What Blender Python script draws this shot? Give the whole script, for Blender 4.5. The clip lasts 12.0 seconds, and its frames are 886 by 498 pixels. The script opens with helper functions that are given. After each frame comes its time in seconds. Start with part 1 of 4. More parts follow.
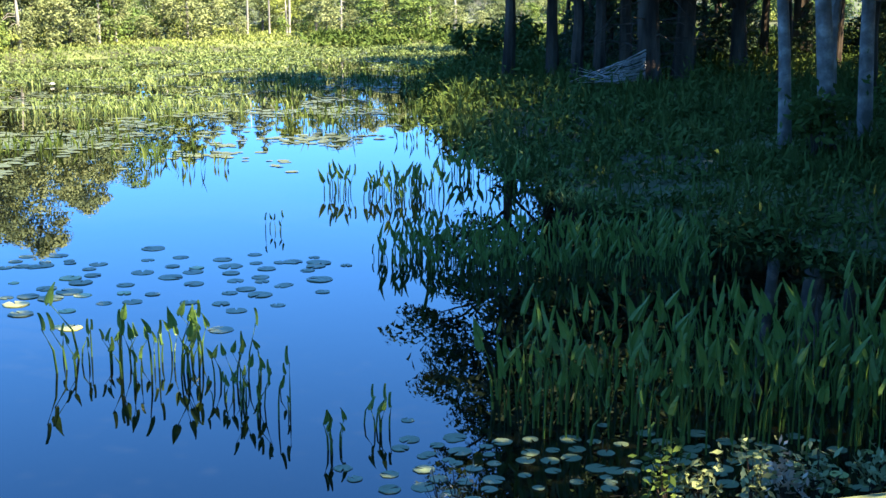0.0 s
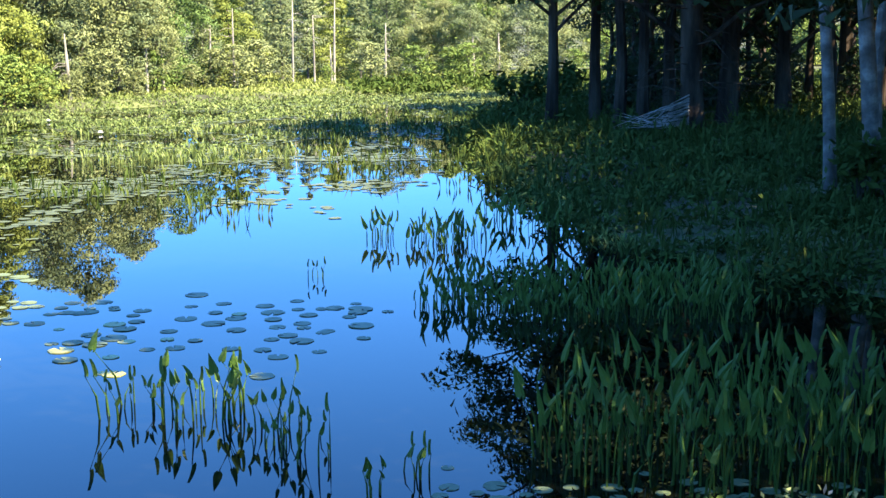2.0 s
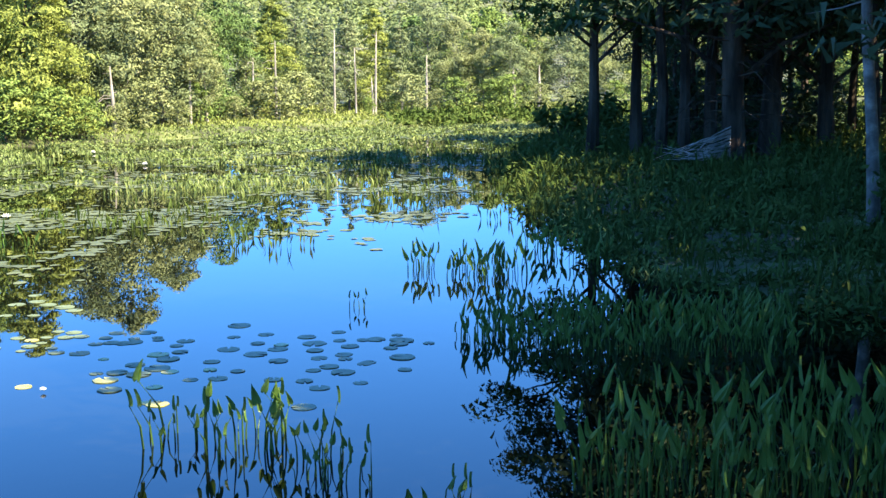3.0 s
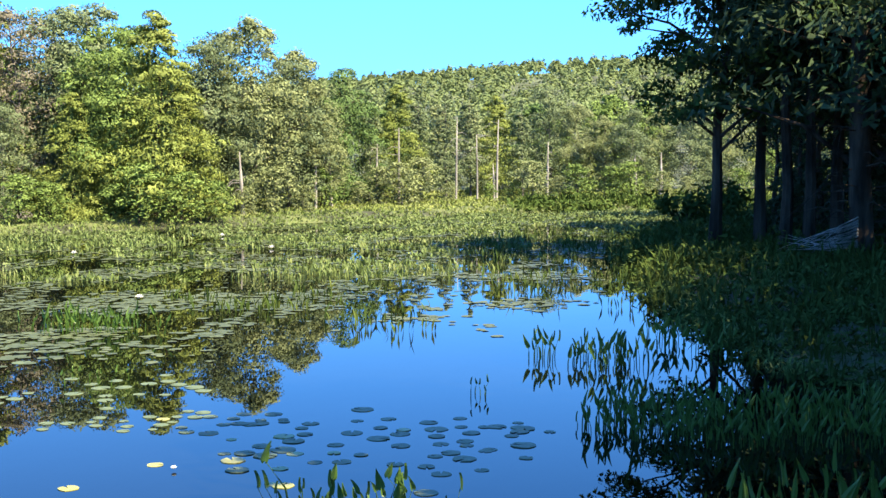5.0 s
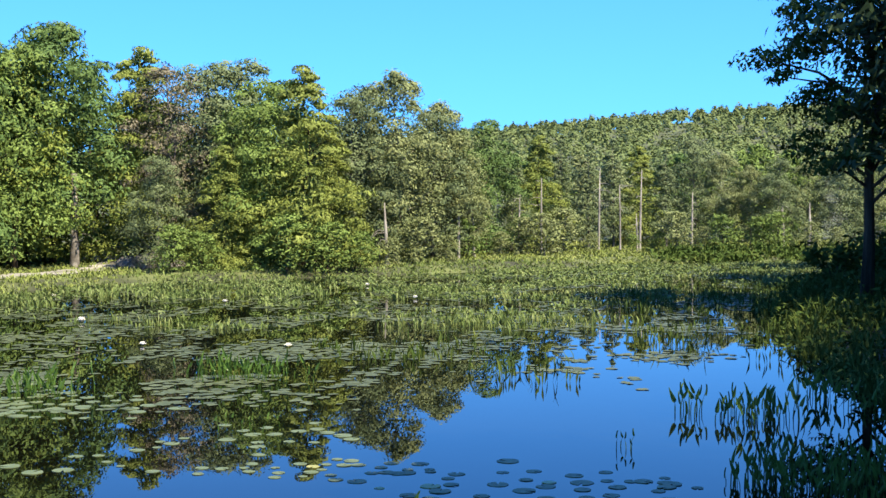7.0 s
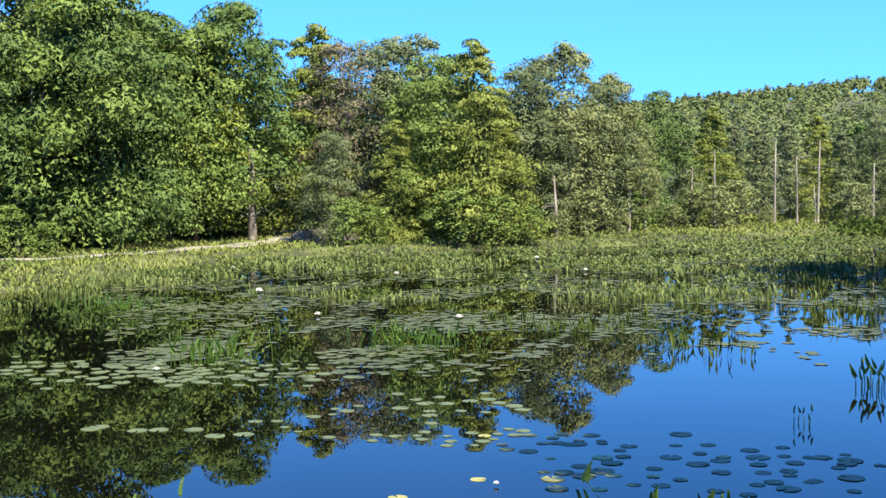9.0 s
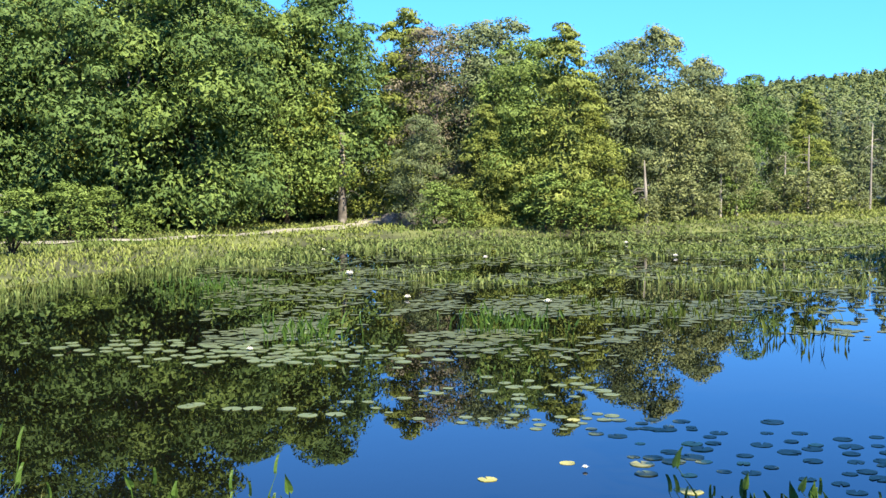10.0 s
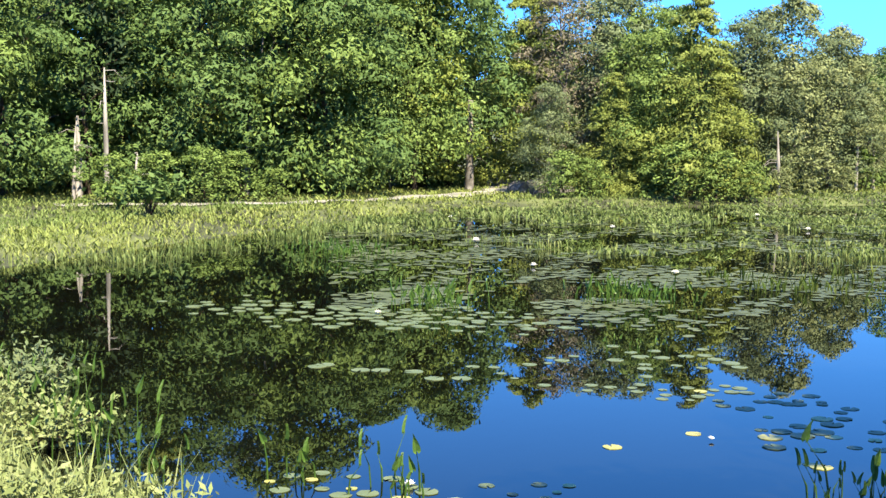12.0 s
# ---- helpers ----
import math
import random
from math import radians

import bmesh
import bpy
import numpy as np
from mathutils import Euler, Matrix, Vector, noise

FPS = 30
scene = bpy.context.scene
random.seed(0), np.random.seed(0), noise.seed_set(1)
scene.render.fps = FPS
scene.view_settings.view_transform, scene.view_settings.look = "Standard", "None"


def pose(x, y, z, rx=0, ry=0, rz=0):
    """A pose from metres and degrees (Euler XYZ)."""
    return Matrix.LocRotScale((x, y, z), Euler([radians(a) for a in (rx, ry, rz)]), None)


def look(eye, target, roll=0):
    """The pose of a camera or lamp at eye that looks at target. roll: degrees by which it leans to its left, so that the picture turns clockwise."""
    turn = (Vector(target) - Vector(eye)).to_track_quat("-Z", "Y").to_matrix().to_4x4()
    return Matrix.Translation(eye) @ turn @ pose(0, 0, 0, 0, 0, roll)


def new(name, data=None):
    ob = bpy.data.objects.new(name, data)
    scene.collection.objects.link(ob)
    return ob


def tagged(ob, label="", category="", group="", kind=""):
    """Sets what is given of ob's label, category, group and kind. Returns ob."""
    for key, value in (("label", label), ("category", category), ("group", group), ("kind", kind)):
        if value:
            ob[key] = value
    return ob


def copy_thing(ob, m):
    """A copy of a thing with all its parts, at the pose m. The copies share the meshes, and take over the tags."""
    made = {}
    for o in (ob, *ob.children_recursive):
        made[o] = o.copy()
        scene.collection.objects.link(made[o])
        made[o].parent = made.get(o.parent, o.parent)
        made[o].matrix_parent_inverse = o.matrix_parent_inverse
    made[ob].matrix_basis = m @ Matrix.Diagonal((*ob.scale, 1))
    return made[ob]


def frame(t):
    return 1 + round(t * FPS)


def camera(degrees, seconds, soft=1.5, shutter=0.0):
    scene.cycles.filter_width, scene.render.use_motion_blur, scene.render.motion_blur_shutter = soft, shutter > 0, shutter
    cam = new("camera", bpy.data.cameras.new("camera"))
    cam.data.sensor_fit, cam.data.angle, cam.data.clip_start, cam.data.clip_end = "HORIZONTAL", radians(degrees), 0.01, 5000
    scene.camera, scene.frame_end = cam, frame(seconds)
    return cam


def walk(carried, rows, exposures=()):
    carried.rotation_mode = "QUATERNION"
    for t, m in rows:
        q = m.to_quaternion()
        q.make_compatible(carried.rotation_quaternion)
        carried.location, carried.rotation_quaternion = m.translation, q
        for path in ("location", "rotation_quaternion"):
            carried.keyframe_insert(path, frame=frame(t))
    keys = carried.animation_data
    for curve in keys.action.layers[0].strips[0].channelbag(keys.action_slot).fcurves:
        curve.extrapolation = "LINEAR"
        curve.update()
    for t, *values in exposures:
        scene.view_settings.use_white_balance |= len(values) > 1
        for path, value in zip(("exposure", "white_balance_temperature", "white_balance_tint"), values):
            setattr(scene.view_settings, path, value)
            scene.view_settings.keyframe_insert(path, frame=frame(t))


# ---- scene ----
cam = camera(38.0, 12.0)
PATH = [
    (0.0, pose(0.047, 0.119, 2.924, 78.46, -0.05, -8.74)),
    (0.5, pose(0.060, 0.124, 2.926, 79.01, -0.01, -8.31)),
    (1.0, pose(0.068, 0.130, 2.927, 79.49, 0.08, -7.90)),
    (1.5, pose(0.073, 0.130, 2.929, 79.94, 0.22, -7.45)),
    (2.0, pose(0.081, 0.115, 2.932, 80.49, 0.40, -6.80)),
    (2.5, pose(0.081, 0.098, 2.939, 81.13, 0.52, -5.98)),
    (3.0, pose(0.066, 0.075, 2.949, 81.88, 0.51, -5.01)),
    (5.0, pose(0.010, -0.089, 3.007, 85.68, 0.19, 0.33)),
    (5.5, pose(0.000, 0.000, 3.000, 86.70, 0.05, 1.90)),
    (6.0, pose(-0.017, 0.016, 3.008, 87.55, 0.09, 3.47)),
    (6.5, pose(-0.015, -0.057, 3.022, 87.92, 0.17, 5.06)),
    (7.0, pose(-0.043, -0.236, 3.050, 87.91, 0.23, 6.61)),
    (9.0, pose(-0.068, -0.238, 3.011, 86.81, 0.60, 14.12)),
    (9.5, pose(-0.073, -0.295, 3.020, 86.45, 0.52, 16.09)),
    (10.0, pose(-0.078, -0.345, 3.021, 86.12, 0.34, 18.04)),
    (10.5, pose(-0.076, -0.398, 3.020, 85.78, 0.12, 19.97)),
    (11.0, pose(-0.087, -0.366, 3.006, 85.45, -0.06, 21.61)),
    (11.5, pose(-0.091, -0.420, 3.012, 85.08, -0.19, 22.80)),
    (12.0, pose(-0.090, -0.438, 3.007, 84.71, -0.34, 23.67)),
]
walk(cam, PATH, exposures=[(0.0, 2.8, 8300, 10), (3.0, 2.6, 8200, 10), (5.0, 2.15, 8100, 10), (7.0, 1.6, 7700, 10), (9.0, 1.65, 7700, 10), (12.0, 1.95, 7700, 10)])

# ---------------------------------------------------------------- light
SUN_AZ, SUN_EL = 128.0, 55.0          # clockwise from +y; degrees
world = bpy.data.worlds.new("world")
scene.world = world
world.use_nodes = True
wn = world.node_tree.nodes
sky = wn.new("ShaderNodeTexSky")
sky.sky_type, sky.sun_disc = "NISHITA", False
sky.sun_elevation, sky.sun_rotation = radians(SUN_EL), radians(SUN_AZ)
sky.altitude, sky.air_density, sky.dust_density, sky.ozone_density = 300, 1.0, 0.2, 3.5
tint = wn.new("ShaderNodeMix")
tint.data_type, tint.blend_type = "RGBA", "MULTIPLY"
tint.inputs[0].default_value = 1.0
tint.inputs[7].default_value = (0.22, 1.0, 2.5, 1)      # a clear, deep blue summer sky
even = wn.new("ShaderNodeGamma")
even.inputs[1].default_value = 0.58
world.node_tree.links.new(sky.outputs[0], even.inputs[0])
world.node_tree.links.new(even.outputs[0], tint.inputs[6])
world.node_tree.links.new(tint.outputs[2], wn["Background"].inputs[0])
wn["Background"].inputs[1].default_value = 0.10
sun = new("sun", bpy.data.lights.new("sun", "SUN"))
sun.data.energy, sun.data.angle, sun.data.color = 5.0, radians(0.5), (1.0, 0.93, 0.80)
sun_dir = Vector((math.sin(radians(SUN_AZ)) * math.cos(radians(SUN_EL)), math.cos(radians(SUN_AZ)) * math.cos(radians(SUN_EL)), math.sin(radians(SUN_EL))))
sun.matrix_world = look(sun_dir * 60, (0, 0, 0))


# ---------------------------------------------------------------- materials
def material(name, stops, rough=0.6, scale=6.0, by="noise", through_light=0.0, bump=0.0, fine=40.0, ior=1.45, stretch=(1, 1, 1), spec=0.5):
    """A surface whose colour runs over the stops by noise, by leaf (island) or by object, with a finer grain over it."""
    m = bpy.data.materials.new(name)
    m.use_nodes = True
    n, l = m.node_tree.nodes, m.node_tree.links
    p = n["Principled BSDF"]
    p.inputs["Roughness"].default_value, p.inputs["IOR"].default_value = rough, ior
    p.inputs["Specular IOR Level"].default_value = spec
    ramp = n.new("ShaderNodeValToRGB")
    el = ramp.color_ramp.elements
    while len(el) < len(stops):
        el.new(0.5)
    for e, (pos, col) in zip(el, stops):
        e.position, e.color = pos, (*col, 1)
    co = n.new("ShaderNodeTexCoord")
    mp = n.new("ShaderNodeMapping")
    mp.inputs["Scale"].default_value = stretch
    l.new(co.outputs["Object"], mp.inputs[0])
    big, small = n.new("ShaderNodeTexNoise"), n.new("ShaderNodeTexNoise")
    big.inputs["Scale"].default_value, small.inputs["Scale"].default_value = scale, fine
    big.inputs["Detail"].default_value = small.inputs["Detail"].default_value = 4
    l.new(mp.outputs[0], big.inputs[0]), l.new(mp.outputs[0], small.inputs[0])
    if by == "noise":
        st = n.new("ShaderNodeMapRange")
        st.inputs[1].default_value, st.inputs[2].default_value = 0.3, 0.7
        l.new(big.outputs[0], st.inputs[0])
        fac = st.outputs[0]
    else:
        src = n.new("ShaderNodeNewGeometry").outputs["Random Per Island"] if by == "island" else n.new("ShaderNodeObjectInfo").outputs["Random"]
        mx = n.new("ShaderNodeMix")
        mx.inputs[0].default_value = 0.72
        l.new(src, mx.inputs[2]), l.new(big.outputs[0], mx.inputs[3])
        fac = mx.outputs[0]
    l.new(fac, ramp.inputs[0])
    grain = n.new("ShaderNodeMix")
    grain.data_type, grain.blend_type = "RGBA", "MULTIPLY"
    grain.inputs[0].default_value = 0.35
    gr = n.new("ShaderNodeMapRange")
    gr.inputs[1].default_value, gr.inputs[2].default_value, gr.inputs[3].default_value, gr.inputs[4].default_value = 0.3, 0.7, 0.45, 1.25
    l.new(small.outputs[0], gr.inputs[0])
    l.new(ramp.outputs[0], grain.inputs[6]), l.new(gr.outputs[0], grain.inputs[7])
    colour = grain.outputs[2]
    l.new(colour, p.inputs["Base Color"])
    if bump:
        b = n.new("ShaderNodeBump")
        b.inputs["Strength"].default_value, b.inputs["Distance"].default_value = bump, 0.02
        l.new(small.outputs[0], b.inputs["Height"]), l.new(b.outputs[0], p.inputs["Normal"])
    if through_light:
        tr, mix = n.new("ShaderNodeBsdfTranslucent"), n.new("ShaderNodeMixShader")
        mix.inputs[0].default_value = through_light
        l.new(colour, tr.inputs[0]), l.new(p.outputs[0], mix.inputs[1]), l.new(tr.outputs[0], mix.inputs[2])
        l.new(mix.outputs[0], n["Material Output"].inputs[0])
    return m


def leafy(name, dark, mid, light, rough=0.65, tl=0.10, scale=0.5, spec=0.12):
    dark, mid, light = [tuple(0.91 * v * f + 0.09 * (0.35 * c[0] + 0.55 * c[1] + 0.10 * c[2]) for v, f in zip(c, (1.02, 1.0, 1.0))) for c in (dark, mid, light)]
    return material(name, [(0.15, dark), (0.5, mid), (0.85, light)], rough, scale, "island", tl, fine=9.0, spec=spec)


M = {
    "maple": leafy("maple_leaf", (0.055, 0.10, 0.022), (0.105, 0.175, 0.034), (0.18, 0.26, 0.055)),
    "deep": leafy("deep_green_leaf", (0.035, 0.075, 0.02), (0.068, 0.13, 0.032), (0.115, 0.185, 0.042)),
    "hemlock": leafy("hemlock_needle", (0.075, 0.11, 0.018), (0.145, 0.195, 0.034), (0.23, 0.27, 0.055)),
    "grey": leafy("grey_green_leaf", (0.052, 0.084, 0.036), (0.105, 0.15, 0.064), (0.18, 0.22, 0.10)),
    "pale": leafy("pale_leaf", (0.08, 0.11, 0.04), (0.15, 0.19, 0.07), (0.24, 0.27, 0.12)),
    "rusty": leafy("thin_rusty_leaf", (0.085, 0.078, 0.055), (0.14, 0.13, 0.085), (0.20, 0.185, 0.12)),
    "yellow": leafy("yellowing_leaf", (0.09, 0.14, 0.02), (0.15, 0.205, 0.03), (0.22, 0.26, 0.045)),
    "pine": leafy("pine_needle", (0.015, 0.035, 0.016), (0.03, 0.06, 0.024), (0.05, 0.085, 0.03), 0.6, 0.2),
    # leaf colour darkened to carry the shade of the bank
    "shade": leafy("shade_darkened_leaf", (0.02, 0.042, 0.008), (0.042, 0.078, 0.014), (0.09, 0.115, 0.024), 0.8, spec=0.05),
    "hill": leafy("hill_foliage", (0.055, 0.085, 0.03), (0.10, 0.145, 0.045), (0.17, 0.20, 0.075), scale=0.05),
    "sedge": leafy("shore_sedge", (0.10, 0.15, 0.028), (0.155, 0.205, 0.042), (0.24, 0.265, 0.08)),
    "grass": leafy("meadow_grass", (0.065, 0.115, 0.024), (0.115, 0.17, 0.038), (0.20, 0.23, 0.07), scale=0.15),
    "pickerel": leafy("pickerel_leaf", (0.035, 0.095, 0.014), (0.065, 0.155, 0.022), (0.13, 0.22, 0.04), 0.4, 0.42, spec=0.3),
    "marsh": leafy("marsh_leaf", (0.05, 0.09, 0.02), (0.095, 0.145, 0.036), (0.22, 0.26, 0.09), 0.5),
    "pad": material("lily_pad", [(0.2, (0.05, 0.075, 0.03)), (0.6, (0.10, 0.13, 0.06)), (0.9, (0.16, 0.18, 0.09))], 0.45, 2.0, "island", 0.0, 0.1, 25.0, spec=0.25),
    "padyellow": material("yellow_lily_pad", [(0.2, (0.20, 0.22, 0.05)), (0.8, (0.36, 0.34, 0.11))], 0.4, 2.0, "object", 0.1, 0.1, 25.0),
    "mat": material("floating_weed", [(0.2, (0.03, 0.042, 0.016)), (0.8, (0.095, 0.115, 0.05))], 0.5, 0.3, "island", 0.0, 0.1, 12.0, spec=0.2),
    "bark": material("grey_brown_bark", [(0.2, (0.022, 0.017, 0.013)), (0.8, (0.07, 0.055, 0.042))], 0.95, 3.0, "noise", 0, 0.8, 30.0, stretch=(1, 1, 0.2), spec=0.1),
    "birch": material("pale_bark", [(0.2, (0.07, 0.062, 0.052)), (0.6, (0.12, 0.112, 0.10)), (0.9, (0.24, 0.225, 0.20))], 0.85, 3.0, "noise", 0, 0.6, 25.0),
    "dead": material("weathered_deadwood", [(0.2, (0.14, 0.135, 0.12)), (0.8, (0.34, 0.325, 0.30))], 0.9, 3.0, "noise", 0, 0.6, 30.0, stretch=(1, 1, 0.2)),
    "soil": material("bank_soil_and_moss", [(0.2, (0.02, 0.022, 0.010)), (0.5, (0.045, 0.055, 0.02)), (0.8, (0.09, 0.11, 0.035))], 0.95, 0.25, "noise", 0, 0.8, 6.0),
    "gravel": material("pale_gravel", [(0.2, (0.14, 0.14, 0.115)), (0.8, (0.27, 0.265, 0.23))], 0.95, 0.8, "noise", 0, 0.6, 30.0),
    "petal": material("white_petal", [(0.2, (0.75, 0.75, 0.68)), (0.8, (0.85, 0.84, 0.8))], 0.5, 3.0),
    "board": material("weathered_board", [(0.2, (0.17, 0.14, 0.11)), (0.8, (0.28, 0.24, 0.20))], 0.85, 4.0),
    "rock": material("grey_rock", [(0.2, (0.07, 0.065, 0.055)), (0.8, (0.17, 0.16, 0.14))], 0.9, 1.2, "noise", 0, 0.8, 10.0),
    "straw": leafy("dry_straw", (0.25, 0.20, 0.13), (0.38, 0.32, 0.22), (0.50, 0.44, 0.33), tl=0.2),
    "herb": leafy("sunlit_herb", (0.08, 0.125, 0.04), (0.15, 0.20, 0.065), (0.28, 0.31, 0.14)),
}

water_mat = bpy.data.materials.new("pond_water")
water_mat.use_nodes = True
n, l = water_mat.node_tree.nodes, water_mat.node_tree.links
p = n["Principled BSDF"]
p.inputs["Base Color"].default_value = (0.0020, 0.0024, 0.0014, 1)
p.inputs["Roughness"].default_value, p.inputs["IOR"].default_value = 0.0, 1.35
co, mp, nz, bp = n.new("ShaderNodeTexCoord"), n.new("ShaderNodeMapping"), n.new("ShaderNodeTexNoise"), n.new("ShaderNodeBump")
mp.inputs["Scale"].default_value = (1.0, 0.55, 1)
nz.inputs["Scale"].default_value, nz.inputs["Detail"].default_value = 2.2, 2
bp.inputs["Strength"].default_value, bp.inputs["Distance"].default_value = 0.03, 0.02
l.new(co.outputs["Object"], mp.inputs[0]), l.new(mp.outputs[0], nz.inputs[0]), l.new(nz.outputs[0], bp.inputs["Height"]), l.new(bp.outputs[0], p.inputs["Normal"])


# ---------------------------------------------------------------- mesh helpers
def mesh_object(name, verts, faces, mat, parent=None, smooth=False, label=""):
    me = bpy.data.meshes.new(name)
    me.from_pydata(verts, [], faces)
    me.materials.append(mat)
    if smooth:
        me.polygons.foreach_set("use_smooth", [True] * len(me.polygons))
    ob = new(name, me)
    if parent is not None:
        ob.parent = parent
    if label:
        tagged(ob, label)
    return ob


def share(name, me, parent, m):
    ob = new(name, me)
    ob.parent = parent
    ob.matrix_basis = m
    return ob


class Soup:
    """Gathers tubes, blades and leaves of one mesh."""

    def __init__(self):
        self.v, self.f, self.c = [], [], 0

    def add(self, verts, faces):
        verts = np.asarray(verts, float).reshape(-1, 3)
        self.v.append(verts)
        self.f.extend([tuple(int(i) + self.c for i in q) for q in faces])
        self.c += len(verts)

    def quads(self, q):
        """q: k faces of three or four corner points each."""
        k, m = q.shape[:2]
        self.v.append(q.reshape(-1, 3))
        idx = np.arange(m * k).reshape(-1, m) + self.c
        self.f.extend(map(tuple, idx.tolist()))
        self.c += m * k

    def tube(self, pts, radii, sides=6):
        pts = [Vector(p) for p in pts]
        v, f = [], []
        for i, (p, r) in enumerate(zip(pts, radii)):
            d = (pts[min(i + 1, len(pts) - 1)] - pts[max(i - 1, 0)]).normalized()
            a = d.orthogonal().normalized() if abs(d.z) < 0.95 else d.cross(Vector((0, 1, 0))).normalized()
            b = d.cross(a)
            for s in range(sides):
                t = 2 * math.pi * s / sides
                v.append(p + r * (math.cos(t) * a + math.sin(t) * b))
            if i:
                for s in range(sides):
                    k, j = (i - 1) * sides, (s + 1) % sides
                    f.append((k + s, k + j, k + sides + j, k + sides + s))
        f.append(tuple(range(len(v) - sides, len(v))))
        self.add([tuple(x) for x in v], f)

    def object(self, name, mat, parent=None, smooth=False, label=""):
        return mesh_object(name, np.concatenate(self.v).tolist() if self.v else [], self.f, mat, parent, smooth, label)


def leaf_quads(rng, centres, size, long=1.5, droop=0.0, up=0.4, outward=None, whole=False):
    """Small pointed leaves round the centres: diamonds with their own turn, facing outward from their bough where that is given."""
    k = len(centres)
    nrm = rng.normal(size=(k, 3))
    nrm[:, 2] = np.abs(nrm[:, 2]) + up
    if outward is not None:
        nrm = outward + 0.26 * rng.normal(size=(k, 3)) + np.array([0, 0, 0.25])
    nrm /= np.linalg.norm(nrm, axis=1)[:, None]
    a = rng.normal(size=(k, 3))
    a[:, 2] -= droop
    a -= (a * nrm).sum(1)[:, None] * nrm
    a /= np.linalg.norm(a, axis=1)[:, None]
    b = np.cross(nrm, a)
    s = (size * rng.uniform(0.6, 1.4, k))[:, None]
    if not whole:
        return np.stack([centres - a * s * long - b * s * 0.8, centres - a * s * long * 0.8 + b * s * 0.8, centres + a * s * long], 1)
    return np.stack([centres - a * s * long, centres - b * s * 0.8, centres + a * s * long, centres + b * s * 0.8], 1)


# ---------------------------------------------------------------- terrain and water
SHORE = [(-7.6, 7.2), (-6.0, 7.0), (-3.5, 6.6), (-1.0, 6.4), (1.5, 6.6), (4.5, 6.9), (6.4, 7.8), (7.0, 10.0), (6.9, 12.0), (6.3, 14.0), (5.2, 15.8),
         (4.6, 18.0), (4.5, 24.0), (4.9, 30.0), (5.4, 37.0), (7.5, 46.0), (10.5, 56.0), (15.0, 63.0), (12.0, 67.0), (2.0, 62.0), (-8.0, 53.0),
         (-13.5, 49.0), (-17.0, 46.5), (-19.5, 42.0), (-20.0, 36.0), (-20.0, 28.0), (-19.5, 21.0), (-22.0, 17.0), (-19.0, 12.0), (-12.0, 9.0), (-9.5, 9.6)]


def shore_distance(x, y):
    """Metres from the waterline, positive on land."""
    d = np.full(x.shape, 1e9)
    inside = np.zeros(x.shape, bool)
    for (ax, ay), (bx, by) in zip(SHORE, SHORE[1:] + SHORE[:1]):
        ex, ey = bx - ax, by - ay
        t = np.clip(((x - ax) * ex + (y - ay) * ey) / (ex * ex + ey * ey), 0, 1)
        d = np.minimum(d, np.hypot(x - ax - t * ex, y - ay - t * ey))
        if ey:
            inside ^= ((ay > y) != (by > y)) & (x < ex * (y - ay) / ey + ax)
    return np.where(inside, -d, d)


def smooth(a, b, v):
    t = np.clip((v - a) / (b - a), 0, 1)
    return t * t * (3 - 2 * t)


def terrain(x, y):
    d = shore_distance(x, y)
    rough = 0.05 * np.sin(x * 1.3 + 0.7 * np.sin(y * 0.9)) * np.sin(y * 1.1 + 0.5 * np.sin(x * 1.7))
    low = np.where(d < 0, -np.minimum(0.9, -d * 0.35), 0.25 * smooth(0, 2, d) + rough * smooth(0.2, 2, d))
    bank = 1.15 * smooth(6.9, 3.0, y) * smooth(-14, -8, x) * smooth(22, 12, x)
    back = 0.4 * smooth(4, 22, d) * smooth(-12, -22, x) * smooth(15, 30, y)
    right = 0.4 * smooth(3, 14, d) * smooth(4, 8, x) * smooth(6, 14, y) * smooth(75, 55, y)
    hill = (48 + 0.06 * np.clip(x, -250, 250)) * smooth(110, 950, y + 0.10 * x) * (1 + 0.05 * np.sin(x * 0.010 + 1.0) + 0.02 * np.sin(x * 0.03))
    return low + np.where(d > 0, bank, 0) + back + right + hill


LX, LY = np.meshgrid(np.arange(-80, 60.1, 0.25), np.arange(-20, 112.1, 0.25))
LAND, WET = terrain(LX, LY), shore_distance(LX, LY)


def table(grid, x, y):
    u, v = (x + 80) * 4, (y + 20) * 4
    i, j = int(u), int(v)
    a, b = u - i, v - j
    return float((grid[j, i] * (1 - a) + grid[j, i + 1] * a) * (1 - b) + (grid[j + 1, i] * (1 - a) + grid[j + 1, i + 1] * a) * b)


def ground_z(x, y):
    if -80 < x < 59 and -20 < y < 111:
        return table(LAND, x, y)
    return float(terrain(np.array([x], float), np.array([y], float))[0])


def wet(x, y):
    """Metres from the waterline at one spot, positive on land."""
    return table(WET, x, y) if -80 < x < 59 and -20 < y < 111 else 50.0


def axis(lo, hi, step, far):
    core = np.arange(lo, hi + 1e-6, step)
    out = np.concatenate([[4, 10, 20, 35], np.arange(60, 1000, 40), [1200, 1700, far]])
    return np.concatenate([lo - out[::-1], core, hi + out])


